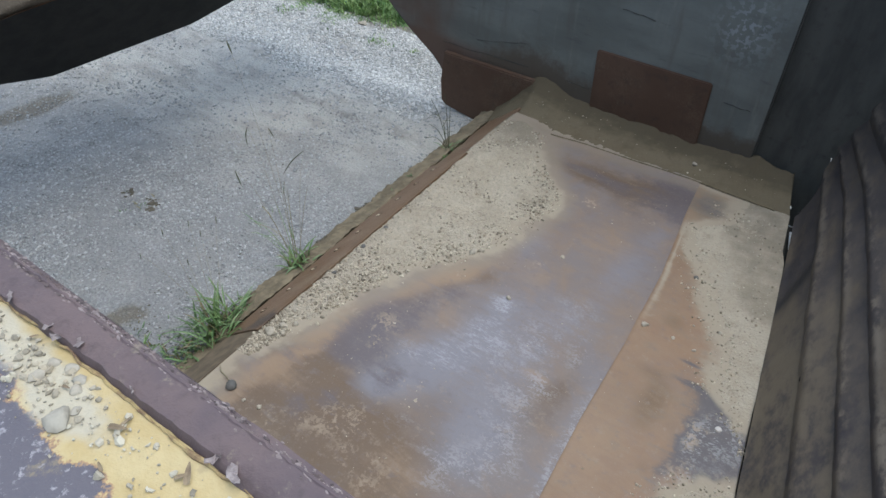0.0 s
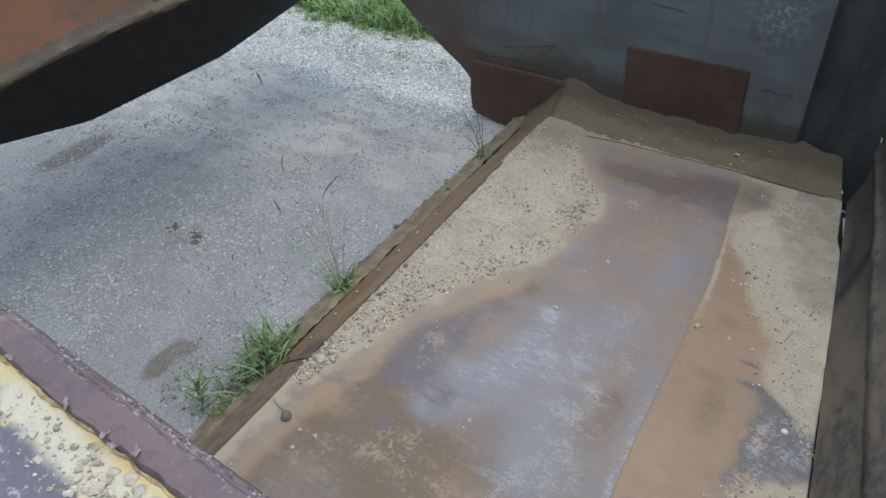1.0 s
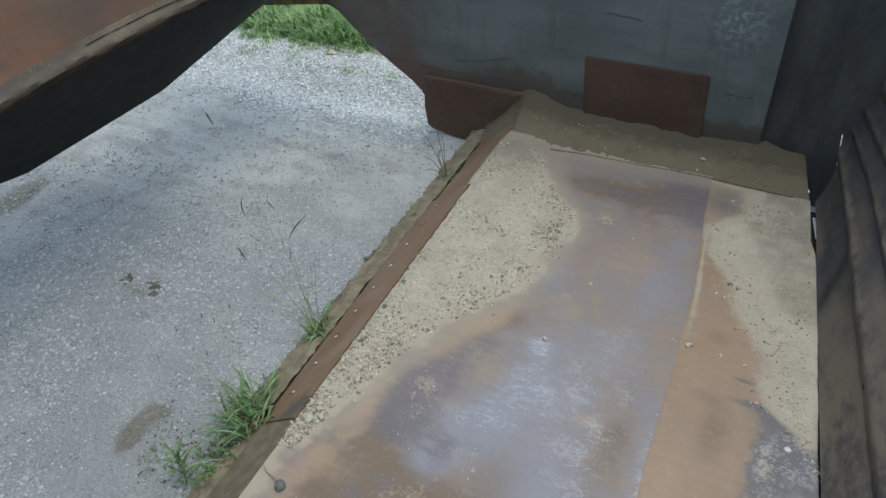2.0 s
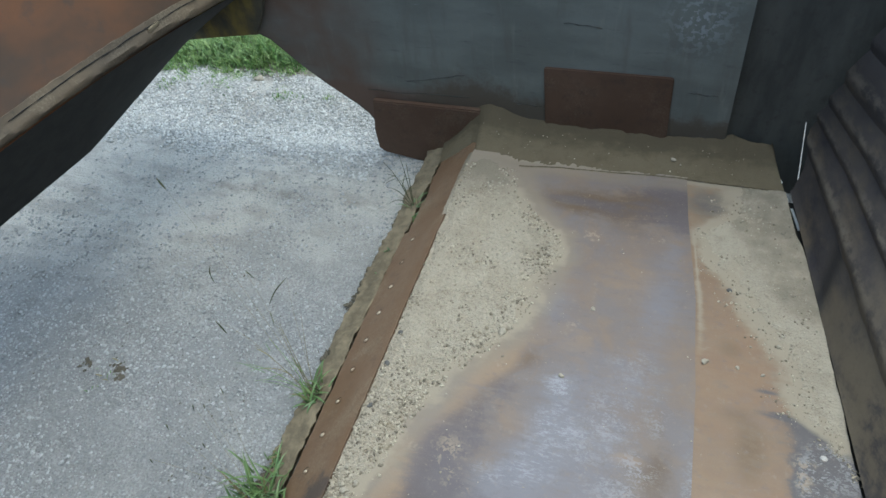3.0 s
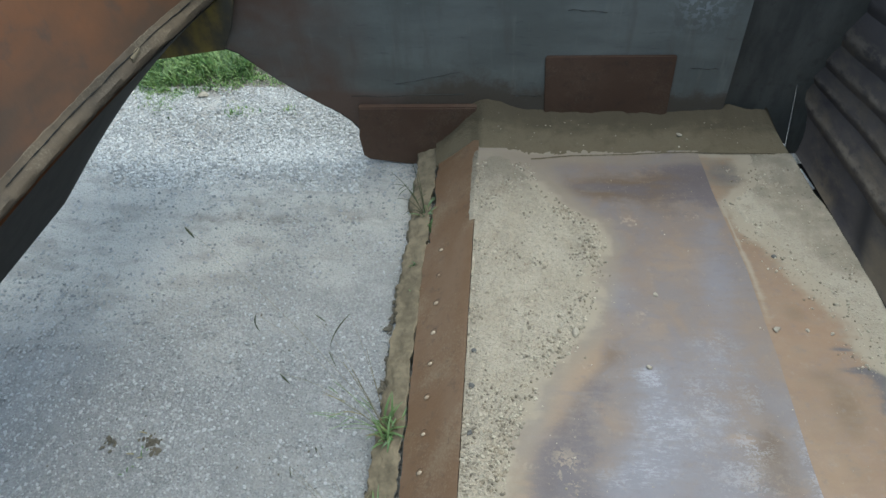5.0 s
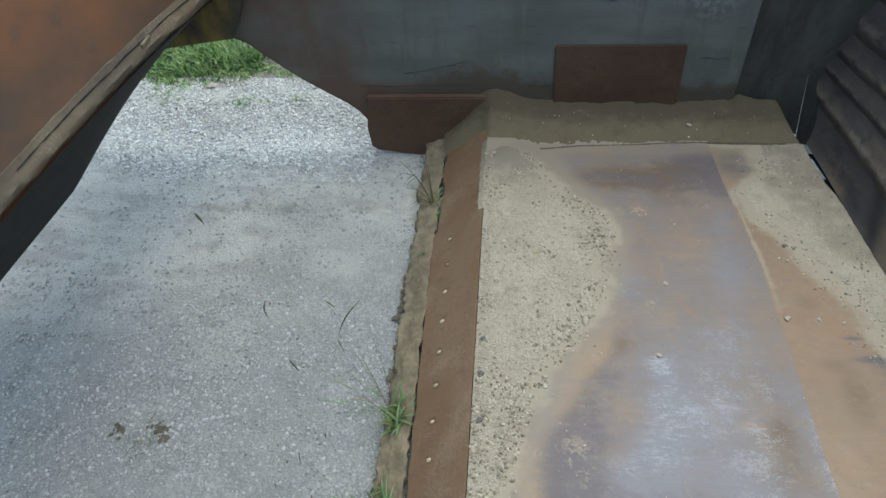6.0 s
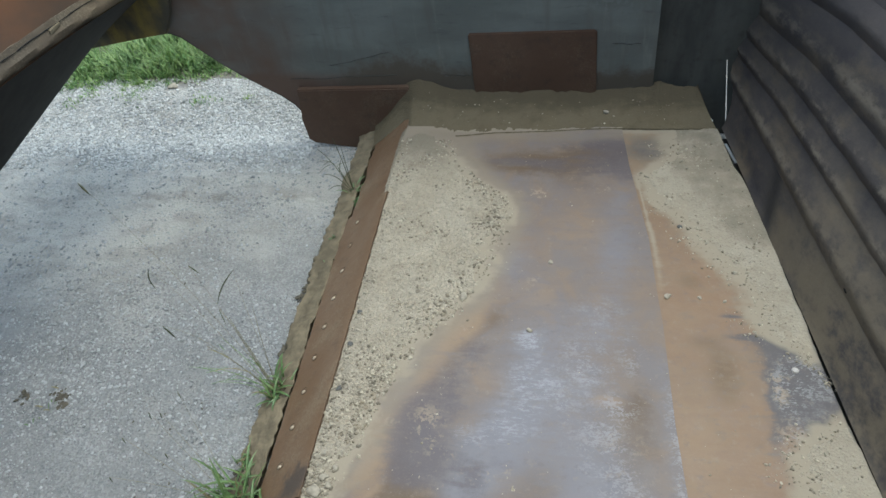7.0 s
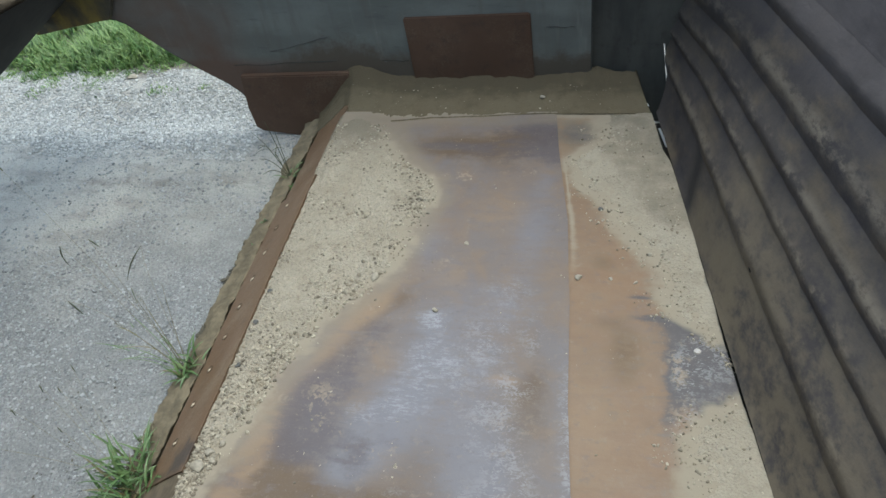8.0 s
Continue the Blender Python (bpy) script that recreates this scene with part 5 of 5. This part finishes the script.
def grass_clump(x, y, count, length, seed, label, lean=(-0.6, -0.1), straw=0.15, spread=0.03, width=(0.0024, 0.0042)):
    rng = random.Random(seed)
    z = -0.195 if x > -0.175 else GROUND_Z + 0.004
    clump = thing("grass_clump", x, y, z, label, "grass clump", "weeds along the cutting edge")
    for mat, k, name in ((GREEN, int(count * (1 - straw)), "green_blade"), (DRY, max(3, int(count * straw)) if straw else 0, "dry_blade")):
        for i in range(k):
            bm = bmesh.new()
            a = rng.uniform(0, 6.28)
            way = (math.cos(a) + lean[0], math.sin(a) + lean[1])
            arched_blade(bm, (x + rng.gauss(0, spread), y + rng.gauss(0, spread * 1.6), z), way, length * rng.uniform(0.4, 1.1), rng.uniform(*width), rng.uniform(0.7, 1.5), rng.uniform(0.5, 2.2), rng)
            part(name, bm, mat, clump)
    return clump


def spike(clump, foot, top, bottom, thick=0.0028, bend=0.08, bow=0.0):
    """A thin stalk from foot that carries a hanging seed spike between top and bottom."""
    foot, top, bottom = Vector(foot), Vector(top), Vector(bottom)
    pts = [foot.lerp(top, t) + Vector((0, 0, bend * math.sin(t * math.pi))) for t in [k / 10 for k in range(11)]]
    s = part("stalk", tube(pts, [0.0007 - 0.0003 * k / 10 for k in range(11)], 5), DRY, clump)
    hp = [top.lerp(bottom, k / 6) + Vector((bow * math.sin(k / 6 * math.pi), 0, 0)) for k in range(7)]
    part("seed_head", tube(hp, [thick * f for f in (0.25, 0.7, 1.0, 1.0, 0.85, 0.6, 0.15)], 6), SEED, s)


def stalk(clump, foot, tip, rng, head=0.05, thick=0.0011, bend=0.1, material=None):
    foot, tip = Vector(foot), Vector(tip)
    pts = [foot.lerp(tip, t) + Vector((0, 0, bend * math.sin(t * math.pi))) for t in [k / 8 for k in range(9)]]
    s = part("stalk", tube(pts, [thick * (1.2 - 0.6 * k / 8) for k in range(9)], 5), material or DRY, clump)
    if head:
        way = (pts[-1] - pts[-2]).normalized()
        hp = [pts[-1] + way * head * (k / 5 - 0.2) - Vector((0, 0, 0.35 * head * (k / 5) ** 2)) for k in range(6)]
        part("seed_head", tube(hp, [0.0008, 0.003, 0.0042, 0.004, 0.003, 0.0006], 6), SEED, s)


def build_weeds():
    rng = random.Random(21)
    z = -0.20
    a = grass_clump(-0.150, 1.665, 30, 0.12, 5, "green grass tuft with tall straw stalks growing at the cutting edge", (-0.25, 0.15), 0.1, 0.013, (0.0042, 0.0066))
    for top, bottom, thick, bow in (((-0.794, 2.012, 0.500), (-0.786, 2.022, 0.435), 0.0042, 0.0), ((-0.592, 1.880, 0.215), (-0.602, 1.872, 0.115), 0.0026, -0.012), ((-0.265, 1.890, 0.225), (-0.345, 1.830, 0.105), 0.0024, -0.012),
                                    ((-0.478, 1.692, 0.145), (-0.460, 1.696, 0.070), 0.0030, 0.0), ((-0.335, 1.785, 0.360), (-0.308, 1.785, 0.322), 0.0022, 0.0), ((-0.36, 1.84, 0.06), (-0.33, 1.80, 0.02), 0.0016, 0.0)):
        spike(a, (-0.155 + rng.gauss(0, 0.008), 1.67 + rng.gauss(0, 0.010), z), top, bottom, thick, 0.10, bow)
    for tip, bend in (((-0.36, 1.70, 0.03), 0.03), ((-0.40, 1.66, -0.05), 0.05), ((-0.30, 1.80, 0.06), 0.02), ((-0.22, 1.84, 0.09), 0.02), ((-0.33, 1.60, -0.05), 0.05), ((-0.27, 1.58, 0.0), 0.03), ((-0.25, 1.74, 0.12), 0.01), ((-0.34, 1.76, 0.0), 0.04)):
        stalk(a, (-0.155, 1.67 + rng.gauss(0, 0.010), z), tip, rng, 0, 0.0013, bend, GREEN if rng.random() < 0.4 else DRY)
    for k in range(9):
        q = rng.uniform(0.4, 0.95)
        bm = bmesh.new()
        arched_blade(bm, (-0.155 - 0.16 * q + rng.gauss(0, 0.02), 1.67 + rng.gauss(0.05, 0.05) * q, -0.19 + 0.20 * q), (rng.uniform(-1, -0.2), rng.uniform(-0.6, 0.8)), rng.uniform(0.06, 0.12), 0.0016, rng.uniform(-0.1, 0.7), rng.uniform(0.3, 1.2), rng)
        part("stem_leaf", bm, GREEN if k % 3 else DRY, a)
    b = grass_clump(-0.135, 1.215, 120, 0.185, 6, "dense green grass tuft growing at the cutting edge", (-0.25, -0.1), 0.10, 0.034, (0.0032, 0.0056))
    for top, bottom in (((-0.42, 1.28, 0.14), (-0.425, 1.28, 0.10)), ((-0.36, 1.36, 0.16), (-0.365, 1.355, 0.12)), ((-0.30, 1.44, 0.16), (-0.305, 1.44, 0.115)), ((-0.44, 1.18, 0.08), (-0.445, 1.18, 0.045)), ((-0.40, 1.42, 0.05), (-0.41, 1.42, 0.01)), ((-0.34, 1.30, 0.02), (-0.345, 1.30, -0.02))):
        spike(b, (-0.14 + rng.gauss(0, 0.01), 1.24 + rng.gauss(0, 0.02), z), top, bottom, 0.0017, 0.03)
    c = grass_clump(-0.140, 2.745, 16, 0.09, 7, "thin dark-green weed at the far end of the cutting edge", (-0.2, 0.1), 0.1, 0.012)
    for tip in ((-0.273, 2.775, 0.045), (-0.165, 2.735, 0.135), (-0.25, 2.72, -0.06), (-0.22, 2.66, -0.10), (-0.155, 2.77, 0.06)):
        stalk(c, (-0.14, 2.745, z), tip, rng, 0, 0.0018, 0.04, SEED)
    for k in range(7):
        bm = bmesh.new()
        q = rng.uniform(0.3, 0.9)
        arched_blade(bm, (-0.14 - 0.08 * q, 2.745 + 0.01 * q, -0.19 + 0.22 * q), (rng.uniform(-1, 0.6), rng.uniform(-1, 1)), rng.uniform(0.05, 0.10), 0.0020, rng.uniform(0.1, 1.0), rng.uniform(0.5, 1.5), rng)
        part("stem_leaf", bm, SEED, c)
    grass_clump(-0.100, 2.665, 44, 0.05, 9, "small bright green sprout on the caked dirt", (0, 0), 0.0, 0.010, (0.003, 0.0055))
    grass_clump(-0.150, 2.44, 9, 0.04, 10, "tiny green sprout on the caked dirt", (0, 0), 0.0, 0.008)
    grass_clump(-0.120, 2.31, 9, 0.045, 11, "tiny green sprout on the caked dirt", (0, 0), 0.2, 0.010)
    grass_clump(-0.17, 1.39, 34, 0.055, 12, "small mixed weeds on the caked dirt", (-0.2, 0), 0.4, 0.018)
    grass_clump(-0.19, 1.07, 46, 0.06, 13, "small mixed weeds beside the dirt ridge", (-0.4, 0), 0.25, 0.03)
    grass_clump(-0.12, 0.98, 50, 0.05, 14, "low mixed green weeds on the dirt ridge", (-0.3, 0), 0.1, 0.028)
    grass_clump(-0.10, 1.10, 40, 0.05, 15, "low mixed green weeds on the dirt ridge", (-0.3, 0), 0.2, 0.022)
    # broad-leaved weed
    x, y = -0.20, 0.93
    weed = thing("broadleaf_weed", x, y, GROUND_Z, "broad-leaved green weed growing in the gravel", "weed", "weeds along the cutting edge")
    part("stem", tube([(x, y, GROUND_Z), (x - 0.012, y + 0.03, GROUND_Z + 0.06), (x - 0.035, y + 0.05, GROUND_Z + 0.14)], [0.003, 0.0025, 0.0015], 6), GREEN, weed)
    for k in range(22):
        a = k * 2.4
        bm = bmesh.new()
        q = 0.2 + 0.8 * k / 25
        arched_blade(bm, (x - 0.035 * q, y + 0.05 * q, GROUND_Z + 0.14 * q), (math.cos(a), math.sin(a)), 0.085 - 0.03 * abs(q - 0.55), 0.0050, 0.3 + 0.8 * q, 0.7, rng)
        part("leaf", bm, GREEN, weed)
    # small dry and green litter on the gravel
    for seed, (x, y) in enumerate(((-0.38, 0.93), (-0.33, 1.08), (-0.42, 1.03), (-1.06, 1.53))):
        grass_clump(x, y, 14, 0.03, 30 + seed, "tiny weed seedlings in the gravel", (0, 0), 0.4, 0.03)


build_weeds()


def build_meadow():
    rng = random.Random(17)
    bm_v, bm_f = [], []

    def edge(x):
        return float(np.interp(x, (-3.2, -2.4, -1.95, -1.62, -1.5, -1.1, -0.9), (3.72, 3.70, 3.64, 3.63, 3.76, 3.80, 3.80))) + 0.05 * fn(x, 3, 0, 6)

    def tuft(x, y, count, tall, spread):
        for i in range(count):
            px, py = x + rng.gauss(0, spread), y + rng.gauss(0, spread)
            h = tall * rng.uniform(0.45, 1.15)
            a, w, d = rng.uniform(0, 6.28), rng.uniform(0.0018, 0.0058), rng.uniform(0.3, 1.15)
            c, s = math.cos(a), math.sin(a)
            k = len(bm_v)
            for t in (0.0, 0.4, 0.75, 1.0):
                r = h * (0.25 * t + 0.55 * d * t * t)
                zz = GROUND_Z - 0.005 + h * (t - 0.42 * d * t * t)
                ww = w * (1 - 0.9 * t ** 1.5)
                bm_v.extend([(px + c * r - s * ww, py + s * r + c * ww, zz), (px + c * r + s * ww, py + s * r - c * ww, zz)])
            bm_f.extend([(k, k + 1, k + 3, k + 2), (k + 2, k + 3, k + 5, k + 4), (k + 4, k + 5, k + 7, k + 6)])

    for i in range(1500):
        x = rng.uniform(-3.3, -0.6)
        back = 1.7 * rng.random() ** 1.5
        y = edge(x) + back
        low = smooth01(0.25, 0.0, back)
        tuft(x, y, rng.randint(12, 34), (0.045 + 0.11 * smooth01(0.02, 0.35, back)) * (0.6 + 0.9 * max(0.0, fn(x, y, 0, 3.5) + 0.4)) * (1 - 0.35 * low), 0.014 + 0.02 * rng.random())
    for i in range(26):
        tuft(rng.choice((-1.28, -0.93, -1.75, -2.1)) + rng.gauss(0, 0.05), 3.56 + rng.gauss(0, 0.04), 10, 0.03, 0.025)
    for i in range(26000):
        x, y = rng.uniform(-12, 0.3), 3.75 + 5.5 * rng.random() ** 1.4
        if -3.2 < x < -0.6 and y < 5.0:
            continue
        a, w, tall = rng.uniform(0, 6.28), rng.uniform(0.005, 0.012), rng.uniform(0.05, 0.14)
        c, t = math.cos(a), math.sin(a)
        k = len(bm_v)
        bm_v += [(x - t * w, y + c * w, GROUND_Z), (x + t * w, y - c * w, GROUND_Z), (x + c * tall * 0.6 + t * 0.001, y + t * tall * 0.6, GROUND_Z + tall), (x + c * tall * 0.6, y + t * tall * 0.6, GROUND_Z + tall)]
        bm_f.append((k, k + 1, k + 2, k + 3))
    me = bpy.data.meshes.new("meadow_grass")
    me.from_pydata(bm_v, [], bm_f)
    ob = finish("meadow_grass", me, BANK, None, "", False)
    tagged(ob, "bright green rough grass at the edge of the yard", "grass", kind="stuff")
    ob = one_stone("stone", -1.52, 3.68, GROUND_Z, 0.03, PALE_STONE, "pale flat stone at the edge of the grass", "stone", "", rng, 0.4)


build_meadow()
